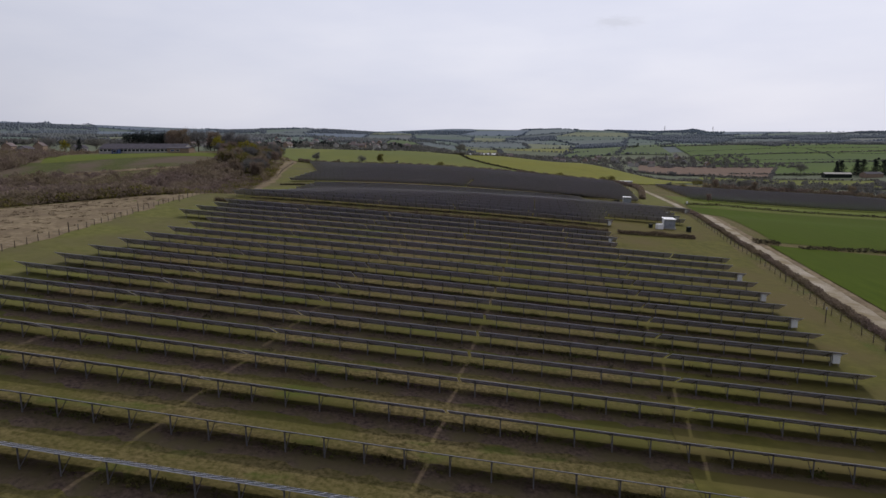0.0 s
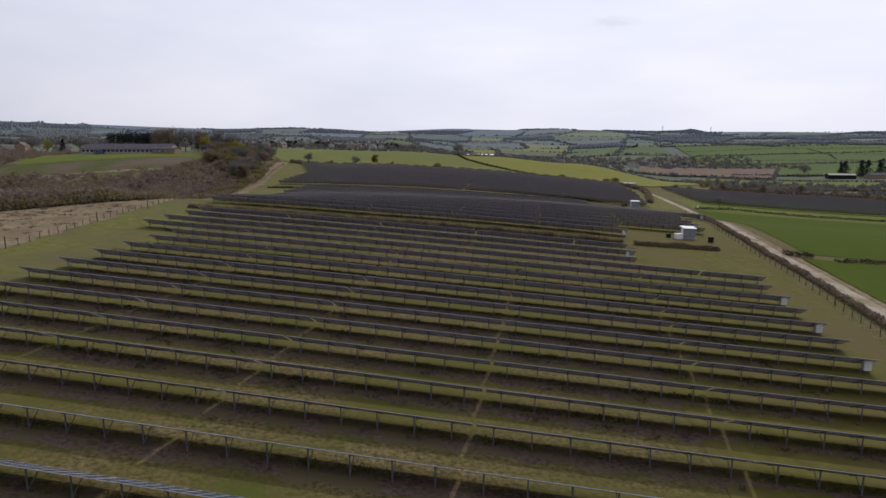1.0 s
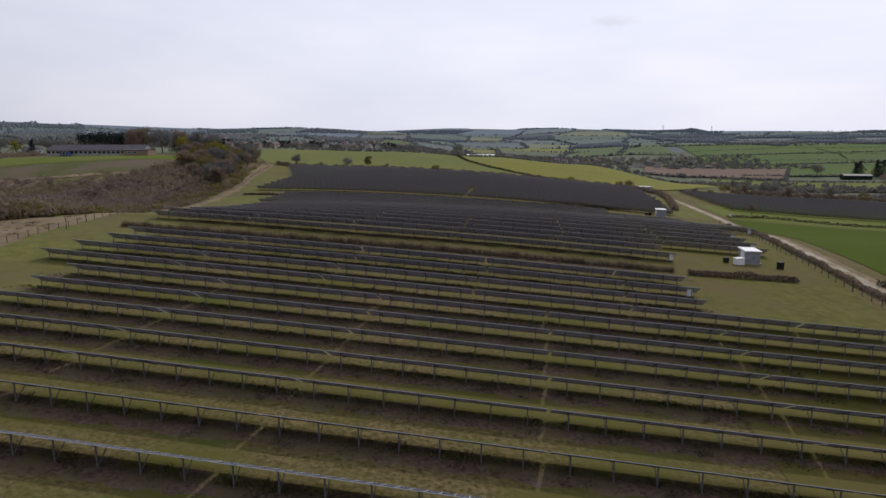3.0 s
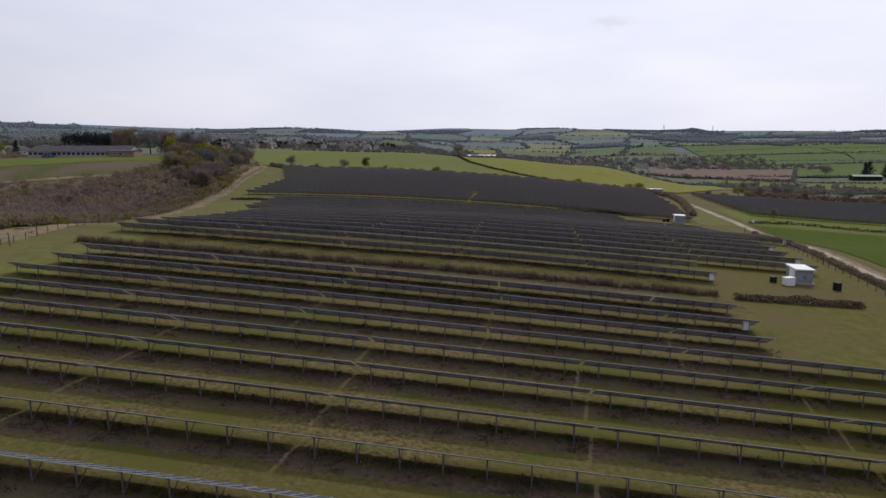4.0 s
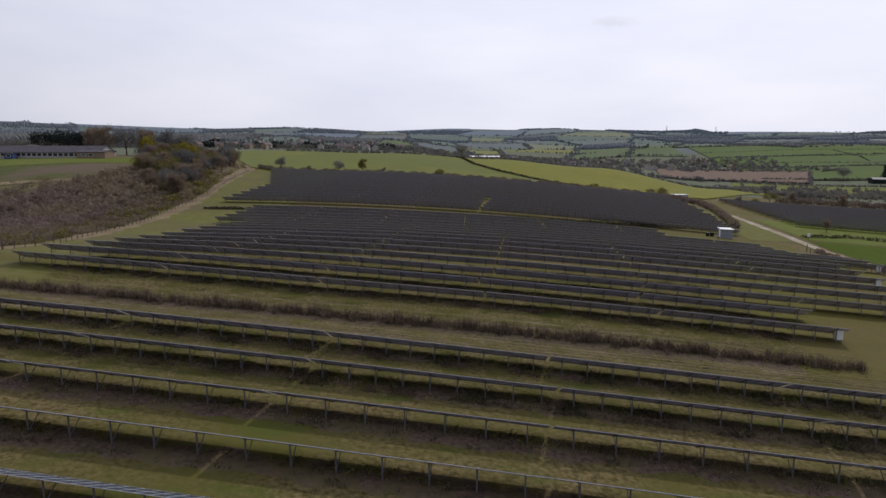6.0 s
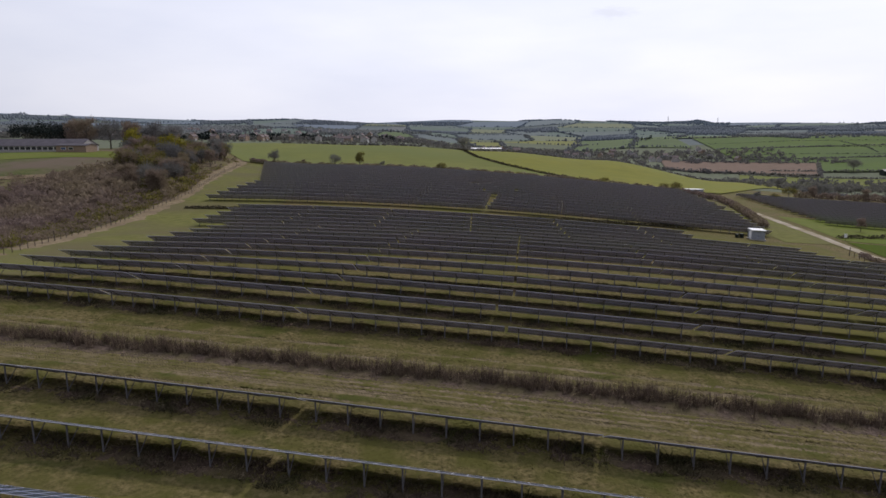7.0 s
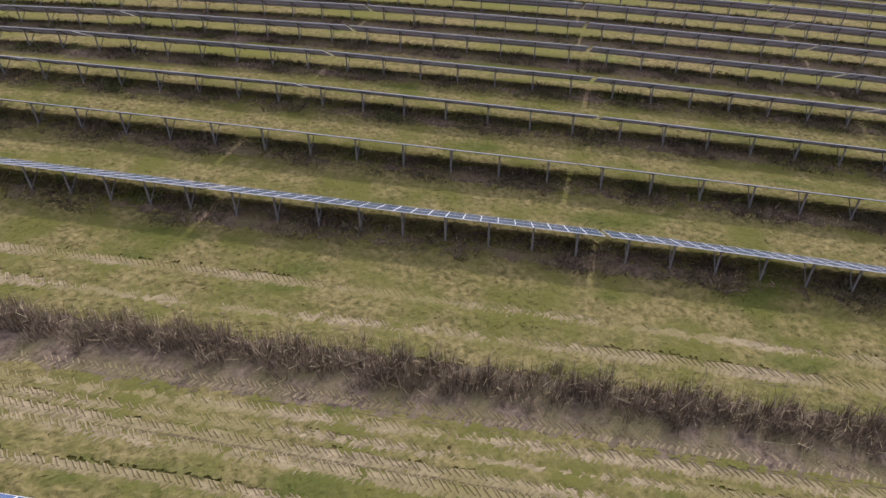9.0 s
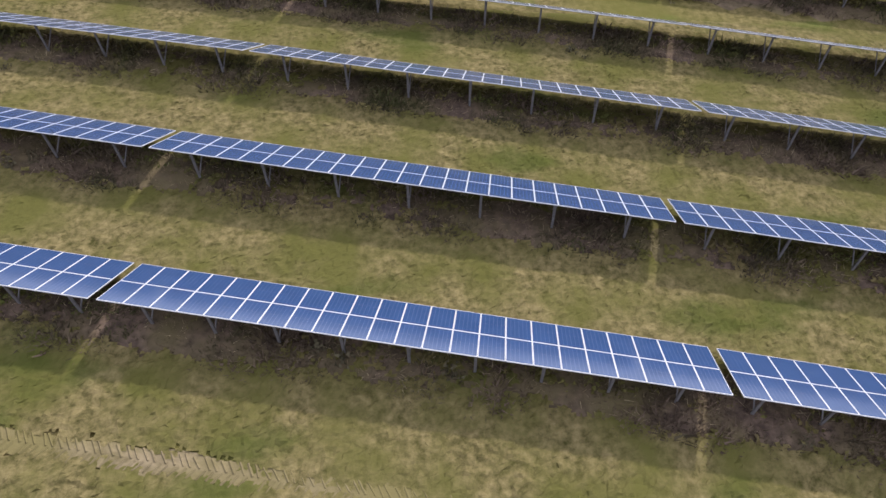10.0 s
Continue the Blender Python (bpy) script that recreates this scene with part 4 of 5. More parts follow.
tall = 0.75 + 0.5 * np.sin(px / 23) * np.cos(py / 31) + 0.45 * rng.random(len(px))
edge = np.interp(py, [220, 256, 300, 340, 380, 440, 520], [-89, -86.5, -90.5, -96, -98, -107, -116]) - px
low = (edge < 14) | (py < 234 + (px + 92) * 0.42)
grn = low & (rng.random(len(px)) < 0.4)
sz = np.clip(np.where(low, 1.5, 2.2) * tall, 0.8, 3.4)
v, f = scatter(BUSHES, on_land(px[~grn], py[~grn], -0.1), sz[~grn], rng)
stuff("scrub", v, f, M_SCRUB, "wide thicket of bare brown scrub and brambles", "scrub")
v, f = scatter(BUSHES, on_land(px[grn], py[grn], -0.1), sz[grn], rng)
stuff("budding_scrub", v, f, M_SCRUBGREEN, "yellow-green budding bushes at the thicket's edge", "scrub")
n = 2600
x, y = rng.uniform(-240, -82, n), rng.uniform(60, 226, n)
keep = (y < 226 + (x + 92) * 0.42) & (rng.random(n) < 0.85)
TUFTS = [twig_bush(rng, 26, 0.6, 0.5, 0.09) for _ in range(4)]
v, f = scatter(TUFTS, on_land(x[keep], y[keep]), rng.uniform(0.6, 1.5, keep.sum()), rng)
stuff("straw_tufts", v, f, M_STRAW, "tussocks of dead straw-coloured grass", "grass")


# ---- trees ----
def limb_mesh(bm, a, b, ra, rb, sides=6):
    a, b = Vector(a), Vector(b)
    q = (b - a).to_track_quat("Z", "Y").to_matrix().to_4x4()
    bmesh.ops.create_cone(bm, cap_ends=False, segments=sides, radius1=ra, radius2=rb, depth=(b - a).length, matrix=Matrix.Translation((a + b) / 2) @ q)


def make_tree(name, seed, h, spread, crown_mat, kind, label):
    """A tree: tapered trunk with limbs, and a crown of twigs, buds or needles."""
    rng = np.random.default_rng(seed)
    bm = bmesh.new()
    top = h * (0.92 if kind == "conifer" else 0.55)
    limb_mesh(bm, (0, 0, -0.5), (0, 0, top * 0.5), h * 0.028, h * 0.02, 8)
    limb_mesh(bm, (0, 0, top * 0.5), (0.02 * h, 0, top), h * 0.02, h * 0.008, 8)
    vs, fs, o = [], [], 0
    ends = []
    for i in range(9):
        a, z = i * 2.4 + rng.random(), h * (0.22 + 0.33 * i / 9)
        e = Vector((math.cos(a) * spread * (0.5 + 0.3 * rng.random()), math.sin(a) * spread * (0.5 + 0.3 * rng.random()), z + h * (0.12 + 0.22 * rng.random())))
        if kind != "conifer":
            limb_mesh(bm, (0, 0, z), e, h * 0.011, h * 0.004, 5)
        ends.append(e)
    ends.append(Vector((0, 0, h * 0.75)))
    for e in ends:
        if kind == "bare":
            n = 270
            d = rng.normal(size=(n, 3)) * (1, 1, 0.8)
            d /= np.linalg.norm(d, axis=1)[:, None]
            r = spread * 0.5 * rng.random((n, 1)) ** 0.7
            c = np.array(e) + d * r * (1, 1, 1.1)
            v, f = blades(rng, c, c + d * spread * 0.14 + (0, 0, 0.05 * h), h * 0.014)
        elif kind == "leafy":
            v, f = leaf_cloud(rng, 170, (spread * 0.45, spread * 0.45, h * 0.19), h * 0.05, 0.3)
            v = v + np.array(e)
        else:
            continue
        vs.append(v)
        fs.append(f + o)
        o += len(v)
    if kind == "conifer":
        for k in range(12):
            z = h * (0.1 + 0.88 * k / 12)
            r = spread * (1.05 - k / 13) * (0.8 + 0.4 * rng.random())
            v, f = leaf_cloud(rng, 110, (r, r, h * 0.07), h * 0.05, 0.3)
            vs.append(v + (rng.normal() * 0.1 * spread, rng.normal() * 0.1 * spread, z))
            fs.append(f + o)
            o += len(v)
    tree = new(name)
    part("trunk", bm, M_BARK, tree)
    crown = new("crown", np_mesh("crown", np.concatenate(vs), np.concatenate(fs), (crown_mat,)))
    crown.parent = tree
    tree.location = (0, 0, -200)
    return tagged(tree, label, "tree")


TREES = {
    "bare_a": make_tree("bare_tree", 1, 8, 3.0, M_WOOD, "bare", "bare spreading tree with a fine brown crown"),
    "bare_b": make_tree("bare_tree", 2, 8, 2.4, M_SCRUB, "bare", "bare reddish-brown tree in the thicket"),
    "bare_c": make_tree("bare_tree", 3, 8, 3.6, M_WOOD, "bare", "broad bare tree beside the fields"),
    "bud": make_tree("budding_tree", 4, 8, 3.0, M_BUD, "leafy", "rounded tree with fresh yellow-green buds"),
    "slim": make_tree("slim_tree", 5, 8, 2.0, M_SCRUBGREEN, "bare", "slim upright tree just coming into leaf"),
    "con": make_tree("conifer", 6, 8, 2.6, M_CONIFER, "conifer", "dark evergreen conifer with a dense crown"),
    "con_b": make_tree("conifer", 7, 8, 3.6, M_CONIFER, "conifer", "broad dark evergreen tree by the buildings"),
    "ever": make_tree("evergreen_tree", 9, 8, 4.0, M_CONIFER, "leafy", "broad dark evergreen tree behind the school"),
    "bush": make_tree("round_bush", 8, 8, 4.6, M_SCRUBGREEN, "leafy", "large rounded olive bush in the hedge"),
}
USED = set()


def plant(kind, x, y, h, turn=0.0):
    m = pose(x, y, land(x, y), 0, 0, turn) @ Matrix.Diagonal((h / 8, h / 8, h / 8, 1))
    if kind in USED:
        ob = copy_thing(TREES[kind], m)
        ob.scale = (h / 8,) * 3
    else:
        USED.add(kind)
        TREES[kind].matrix_basis = m
    return kind


for kind, x, y, h in (
    ("bare_a", -98, 522, 8.5), ("bare_c", -62, 516, 7.5), ("slim", -48, 512, 10), ("bush", -2.7, 507, 5.4), ("bare_c", 20, 765, 13), ("bush", 86, 501, 4.5), ("bush", 121, 489, 6), ("bush", 116, 493, 4.6),
    ("bare_b", 145, 373, 5.5), ("bare_b", 205, 508, 8), ("bare_b", 232, 503, 8), ("bare_a", 258, 500, 9), ("bare_b", 300, 495, 9), ("bush", 190, 505, 7), ("bare_a", 160, 480, 4.5), ("bush", 172, 485, 4.0), ("bare_a", -36, 516, 4), ("bare_b", -80, 517, 4.5), ("bush", 40, 505, 3), ("bare_c", 252, 560, 8), ("bare_a", 285, 640, 11), ("bare_c", 300, 655, 12), ("bare_a", 268, 665, 9), ("bare_b", 330, 640, 9), ("bare_c", 360, 620, 10), ("bare_a", 345, 560, 8), ("bush", 310, 545, 6), ("bare_c", 392, 570, 9), ("bare_a", 425, 590, 9),
    ("bud", -139, 474, 11.5), ("bud", -135, 480, 11), ("bud", -160, 484, 12), ("bare_b", -170, 505, 16), ("bare_b", -190, 498, 18), ("bare_a", -162, 512, 15), ("bare_b", -200, 505, 17), ("bare_c", -155, 520, 14), ("bare_c", -182, 506, 16), ("bare_a", -196, 512, 14), ("con", -176, 514, 13), ("bare_a", -208, 520, 12), ("bare_c", -216, 530, 11),
    ("ever", -236, 520, 16), ("ever", -232, 527, 17), ("ever", -219, 520, 15), ("ever", -215, 526, 16), ("bare_a", -270, 530, 11), ("bare_a", -226, 540, 13), ("con", -300, 560, 11), ("bud", -312, 560, 10), ("bare_c", -330, 570, 12), ("bare_a", -350, 600, 12), ("con", -372, 590, 9),
    ("con_b", 600, 950, 23), ("con", 615, 945, 25), ("con_b", 630, 950, 22), ("con", 560, 945, 21), ("con_b", 572, 955, 22), ("con", 585, 940, 24), ("con", 622, 930, 20), ("con_b", 640, 920, 21), ("con", 660, 915, 17), ("con_b", 680, 905, 20), ("bare_c", 520, 965, 18),
):
    plant(kind, x, y, h, (x * 37 + y * 13) % 360)
rng = np.random.default_rng(21)
for i in range(95):
    y = rng.uniform(372, 528)
    x = -96 - (y - 372) * 0.16 - 5 - rng.random() ** 1.4 * (20 + (y - 372) * 0.2)
    plant(("bare_b", "bare_a", "bare_b", "bare_c", "bare_b", "bush")[i % 6 if i % 18 else 0], x, y, rng.uniform(5.5, 11.0), rng.uniform(0, 360))
for i in range(24):
    x, y = rng.uniform(-420, -130), rng.uniform(290, 385)
    plant("bare_b", x, y, rng.uniform(4.0, 6.5), rng.uniform(0, 360))

# ---- far woods ----
rng = np.random.default_rng(31)
CROWNS = [leaf_cloud(rng, 40, (5.5, 5.5, 4.6), 3.6, 0.3) for _ in range(5)]
CROWNS = [(v + (0, 0, 5.0), f) for v, f in CROWNS]


def canopy(rng):
    """A far crown: an uneven low dome with a broken skin."""
    v = [(0, 0, 9.5 + rng.normal() * 0.8)]
    for r, z in ((4.4, 6.6), (6.0, -1.0)):
        for i in range(7):
            a, k = i * 0.898 + rng.random() * 0.5, r * rng.uniform(0.75, 1.25)
            v.append((math.cos(a) * k, math.sin(a) * k, z + rng.normal() * 1.0))
    f = [(0, 1 + i, 1 + (i + 1) % 7) for i in range(7)]
    for i in range(7):
        j = (i + 1) % 7
        f += [(1 + i, 8 + i, 8 + j), (1 + i, 8 + j, 1 + j)]
    return np.array(v), np.array(f)


FAR_CROWNS = [canopy(rng) for _ in range(7)]


def woods(name, zones, mat, label, seed, shapes=None):
    """Far woods: each zone gives a place, its spread, a number of trees and their size."""
    rng = np.random.default_rng(seed)
    P, S = [], []
    for cx, cy, sx, sy, turn, n, s in zones:
        q = rng.uniform(-1, 1, (n, 2)) * (sx, sy)
        a = radians(turn)
        P.append(on_land(cx + q[:, 0] * math.cos(a) - q[:, 1] * math.sin(a), cy + q[:, 0] * math.sin(a) + q[:, 1] * math.cos(a), -1))
        S.append(rng.uniform(0.7, 1.3, n) * s)
    v, f = scatter(shapes or CROWNS, np.concatenate(P), np.concatenate(S), rng)
    return stuff(name, v, f, mat, label, "woods", shapes is not None)


ZONES = [
    (-330, 1150, 260, 70, -4, 260, 0.95), (-120, 1180, 130, 60, 0, 120, 1.0), (-560, 1050, 160, 60, 5, 130, 1.0), (60, 1250, 120, 50, 0, 90, 0.9), (-30, 1100, 100, 18, -5, 50, 0.6),
    (330, 1250, 240, 70, -8, 210, 0.9), (180, 1080, 110, 26, -14, 60, 0.8), (480, 1120, 110, 30, -10, 60, 0.8), (240, 980, 120, 18, -10, 45, 0.7), (420, 800, 120, 14, -14, 50, 0.6), (560, 800, 160, 24, 6, 80, 0.6), (720, 760, 140, 30, 0, 60, 0.7),
    (-250, 965, 200, 10, 3, 70, 0.5), (-420, 985, 60, 14, 0, 24, 0.7),
]
woods("valley_woods", [(*z[:5], int(z[5] * 1.5), z[6] * 0.75) for z in ZONES], M_WOOD, "belts of bare woodland in the valley", 41)


def far_trees(name, near, far, mat, label, seed):
    """Hedgerow trees along the far field edges and the woods that fill some of the fields, within a span of distances."""
    rng = np.random.default_rng(seed)
    P, S = [], []
    for (x0, y0), (x1, y1) in FAR_EDGES:
        r = math.hypot(x0, y0)
        if not near <= r < min(far, 3500):
            continue
        d = math.hypot(x1 - x0, y1 - y0)
        n = int(d / (2.4 + r / 900))
        t = rng.random(n)
        keep = np.sin(t * d / 37 + x0) + np.sin(t * d / 90 + y0) + rng.normal(size=n) * 0.6 > -0.9
        t = t[keep]
        bend = 14 * np.sin(t * 3.14159) * math.sin(x0)
        P.append(on_land(x0 + (x1 - x0) * t + rng.normal(size=len(t)) * 4, y0 + (y1 - y0) * t + bend + rng.normal(size=len(t)) * 4, 0.5 + r / 900))
        S.append(rng.uniform(0.16, 0.36, len(t)) * min(0.55 + r / 3600, 1.05) * np.where(rng.random(len(t)) < 0.05, 1.9, 1.0))
    for a, b, c, d in FAR_WOOD_CELLS:
        r = math.hypot(*a)
        if not near <= r < far:
            continue
        n = int(760 - r * 0.08)
        u, v = rng.random((n, 1)), rng.random((n, 1)) ** 0.8
        p = (np.array(a) * (1 - u) + np.array(b) * u) * (1 - v) + (np.array(d) * (1 - u) + np.array(c) * u) * v
        keep = np.sin(p[:, 0] / 70 + 1) + np.sin(p[:, 1] / 110) + rng.normal(size=n) * 0.5 > -0.7
        P.append(on_land(p[keep, 0], p[keep, 1], 0.5))
        S.append(rng.uniform(0.5, 0.9, keep.sum()) * min(0.6 + r / 5200, 0.95))
    v, f = scatter(FAR_CROWNS, np.concatenate(P), np.concatenate(S), rng)
    return stuff(name, v, f, mat, label, "woods", True)


# each farther span of woods gets a bluer haze-tinted colour
far_trees("far_woods", 1200, 1850, M_SLOPEWOOD_HAZED, "hedgerows and bare woods on the far valley side", 44)
far_trees("far_woods", 1850, 2900, M_FARWOOD_HAZED, "distant hedgerows and woods on the slopes", 45)
far_trees("far_woods", 2900, 4400, M_HILLWOOD_HAZED, "distant woods on the skyline hills, tinted blue as haze", 46)
woods("valley_scrub", [(400, 700, 110, 16, 14, 90, 0.42), (520, 690, 120, 20, 4, 90, 0.45), (640, 700, 140, 24, 0, 80, 0.5), (300, 700, 40, 20, 0, 30, 0.5), (350, 790, 90, 12, -20, 50, 0.45), (400, 835, 70, 30, -10, 60, 0.6), (455, 790, 90, 20, 0, 60, 0.6), (345, 755, 40, 14, 20, 30, 0.55)], M_WOOD, "belt of bare scrub along the valley", 42)
woods("far_evergreens", [(480, 1690, 18, 6, 0, 6, 0.8), (-260, 1120, 90, 14, 0, 36, 0.9), (-380, 1080, 60, 10, 0, 18, 0.9), (-130, 1130, 80, 8, 0, 26, 0.9)], M_CONIFER, "dark groups of distant evergreens", 43)


# ---- buildings ----
def gable(name, x, y, w, d, h, pitch, yaw, wall_mat, roof_mat, label, windows=(), category="house", chimney=False, lift=0.0):
    """A gabled house: walls, overhanging roof slopes, windows and a door let into the long side that faces the camera."""
    house = new(name)
    house.matrix_basis = pose(x, y, land(x, y) + lift, 0, 0, yaw)
    bm = bmesh.new()
    box(bm, (w, d, h + 2), (0, 0, h / 2 - 1))
    rise = math.tan(radians(pitch)) * d / 2
    for sx in (-1, 1):
        a, b, c = (bm.verts.new(p) for p in ((sx * w / 2, -d / 2, h), (sx * w / 2, d / 2, h), (sx * w / 2, 0, h + rise)))
        bm.faces.new((a, b, c))
    part("wall", bm, wall_mat, house)
    bm = bmesh.new()
    L = d / 2 / math.cos(radians(pitch)) + 0.45
    for s in (-1, 1):
        mid = (d / 2 + 0.4) / 2
        box(bm, (w + 0.7, L, 0.18), (0, s * mid, h + rise - mid * math.tan(radians(pitch)) + 0.09), Matrix.Rotation(-s * radians(pitch), 4, "X"))
    roof = part("roof", bm, roof_mat, house)
    if chimney:
        bm = bmesh.new()
        box(bm, (0.9, 0.7, 1.8), (w * 0.28, 0, h + rise + 0.4))
        box(bm, (1.05, 0.85, 0.15), (w * 0.28, 0, h + rise + 1.35))
        ch = part("chimney", bm, M_BRICK, roof)
    for wx, wz, ww, wh, mt in windows:
        bm = bmesh.new()
        box(bm, (ww, 0.06, wh), (wx, -d / 2 - 0.02, wz))
        win = part("window", bm, mt, house)
        bm = bmesh.new()
        for q in ((0, wh / 2 + 0.05, ww + 0.2, 0.1), (0, -wh / 2 - 0.05, ww + 0.2, 0.1)):
            box(bm, (q[2], 0.12, q[3]), (wx + q[0], -d / 2 - 0.05, wz + q[1]))
        for q in (-1, 1):
            box(bm, (0.1, 0.12, wh), (wx + q * (ww / 2 + 0.05), -d / 2 - 0.05, wz))
        part("window_frame", bm, M_WHITE, win)
    return tagged(house, label, category)


# the school: a long low block with a dark roof and a lower wing
WIN = [(-30 + 3.1 * i, 1.6, 2.5, 1.5, M_GLASS) for i in range(20)]
gable("school_building", -209, 480, 64, 14, 2.8, 24, -9.5, M_RENDER, M_ROOF, "long low school with a dark grey roof and white-framed windows", WIN, "school", lift=0.3)
gable("school_wing", -180, 468, 16, 8, 3.0, 10, -9.5, M_BRICK, M_ROOF, "low brick wing of the school with a flat dark roof", [(-4, 1.6, 2.4, 1.0, M_BLUE), (0, 1.6, 2.4, 1.0, M_GLASS)], "school", lift=0.3)
gable("school_porch", -227, 473, 5, 3, 2.6, 8, -9.5, M_BLUE, M_ROOF, "blue-clad porch on the front of the school", [(0, 1.4, 2.4, 1.2, M_GLASS)], "porch", lift=0.3)

rng = np.random.default_rng(51)
HOUSE_WINDOWS = [(-2.8, 1.5, 1.5, 1.2, M_GLASS), (2.8, 1.5, 1.5, 1.2, M_GLASS), (-2.8, 4.1, 1.3, 1.1, M_GLASS), (2.8, 4.1, 1.3, 1.1, M_GLASS), (0, 1.05, 1.0, 2.1, M_WHITE)]
HOMES = [
    gable("village_house", 0, 0, 9, 7.5, 5.2, 35, 0, M_RENDER, M_TILE, "pale rendered village house with a tiled roof", HOUSE_WINDOWS, chimney=True),
    gable("village_house", 0, 0, 10, 7.5, 5.2, 35, 0, M_BRICK, M_TILE, "brick village house with a red-brown tiled roof", HOUSE_WINDOWS, chimney=True),
    gable("village_house", 0, 0, 11, 8, 3.2, 30, 0, M_RENDER, M_ROOF, "pale bungalow with a grey roof in the village", HOUSE_WINDOWS[:2] + HOUSE_WINDOWS[4:]),
]
for h in HOMES:
    h["group"] = "village houses"
spots = []
for i in range(80):
    spots.append((rng.uniform(-480, -60), rng.uniform(1000, 1480)))
for i in range(26):
    spots.append((rng.uniform(200, 470), rng.uniform(1130, 1330)))
for i in range(12):
    spots.append((rng.uniform(-440, -300), rng.uniform(500, 600)))
for i in range(8):
    spots.append((rng.uniform(40, 130), rng.uniform(1080, 1160)))
used = [False] * 3
for i, (x, y) in enumerate(spots):
    k = int(rng.integers(3))
    m = pose(x, y, land(x, y) + 0.2, 0, 0, rng.choice([-15, 10, 75, -80]) + rng.uniform(-8, 8))
    if used[k]:
        copy_thing(HOMES[k], m)
    else:
        used[k] = True
        HOMES[k].matrix_basis = m
gable("farm_barn", 548, 925, 34, 14, 5, 14, -12, M_DARK, M_CONC, "long farm barn with a pale sheet roof", [], "barn")
gable("farm_barn", 590, 915, 26, 13, 5, 20, 8, M_BRICK, M_ROOF, "brick farm barn with a grey roof", [], "barn")
gable("farm_house", 630, 908, 14, 8, 5.5, 35, -20, M_BRICK, M_TILE, "brick farmhouse beside dark conifers", HOUSE_WINDOWS, "house", chimney=True)
gable("white_shed", 60, 1010, 40, 12, 4, 10, -5, M_RENDER, M_WHITE, "long white-roofed shed at the edge of the village", [], "shed")


# ---- cabins, boxes, posts ----
def cabin(x, y, yaw, w, d, h, label):
    """A transformer cabin: ribbed steel body with double doors, a pale overhanging roof, a plinth."""
    ob = new("transformer_cabin")
    ob.matrix_basis = pose(x, y, land(x, y), 0, 0, yaw)
    bm = bmesh.new()
    box(bm, (w + 0.6, d + 0.6, 0.9), (0, 0, -0.15))
    part("plinth", bm, M_CONC, ob)
    bm = bmesh.new()
    box(bm, (w, d, h), (0, 0, 0.3 + h / 2))
    part("body", bm, M_GREY, ob, "pale grey ribbed steel cabin body")
    bm = bmesh.new()
    box(bm, (0.06, 0.15, h - 0.3))
    rib_me = mesh_of("rib", bm, M_GREY)
    for i in range(int(d / 0.4)):
        for s in (-1, 1):
            child("rib", rib_me, ob, pose(s * (w / 2 + 0.02), -d / 2 + 0.2 + i * 0.4, 0.3 + h / 2))
    bm = bmesh.new()
    box(bm, (0.08, d * 0.55, h - 0.3), (-w / 2 - 0.08, -d * 0.15, 0.3 + h / 2))
    part("side_panel", bm, M_WHITE, ob, "white side panel")
    bm = bmesh.new()
    box(bm, (w + 0.5, d + 0.7, 0.16), (0, -0.1, 0.3 + h + 0.08), Matrix.Rotation(radians(2), 4, "Y"))
    box(bm, (w + 0.3, d + 0.5, 0.1), (0, -0.1, 0.3 + h - 0.06))
    part("roof", bm, M_WHITE, ob)
    for s in (-1, 1):
        bm = bmesh.new()
        box(bm, (w / 2 - 0.12, 0.07, h - 0.35), (s * w / 4, -d / 2 - 0.04, 0.3 + h / 2 - 0.05))
        for k in range(5):
            box(bm, (w / 2 - 0.5, 0.03, 0.05), (s * w / 4, -d / 2 - 0.09, 0.8 + k * 0.12))
        door = part("door", bm, M_GREY, ob, "grey steel door with a vent")
        bm = bmesh.new()
        box(bm, (0.05, 0.06, 0.4), (s * 0.14, -d / 2 - 0.1, 1.4))
        part("handle", bm, M_DARK, door)
    return tagged(ob, label, "cabin")


cabin(67.7, 214.2, -9, 3.1, 4.8, 2.55, "white transformer cabin with grey doors on a plinth")
cabin(89.3, 335.6, -9, 3.6, 3.8, 2.6, "white transformer cabin beside the far field")
cabin(133, 496, 10, 10, 4, 1.6, "low white cabin at the end of the track")


def kiosk(x, y, yaw, w, d, h, mat, label, name="switch_box", category="electric box", legs=False, lift=0.0):
    ob = new(name)
    ob.matrix_basis = pose(x, y, land(x, y) + lift, 0, 0, yaw)
    bm = bmesh.new()
    z = 0.45 if legs else 0.0
    box(bm, (w, d, h + (0 if legs else 0.3)), (0, 0, z + h / 2 - (0 if legs else 0.15)))
    bmesh.ops.bevel(bm, geom=bm.edges[:], offset=0.03, segments=1, affect="EDGES")
    part("case", bm, mat, ob)
    bm = bmesh.new()
    box(bm, (w - 0.12, 0.03, h - 0.16), (0, -d / 2 - 0.01, z + h / 2))
    part("door", bm, mat, ob)
    bm = bmesh.new()
    box(bm, (w + 0.12, d + 0.14, 0.06), (0, 0, z + h + 0.03))
    part("lid", bm, mat, ob)
    if legs:
        for s in (-1, 1):
            bm = bmesh.new()
            box(bm, (0.07, 0.07, 0.9), (s * (w / 2 - 0.08), 0, 0.05))
            part("leg", bm, M_STEEL, ob)
    return tagged(ob, label, category)


kiosk(63.9, 210.9, 14, 2.0, 1.2, 1.5, M_WHITE, "white steel switchgear kiosk beside the cabin")
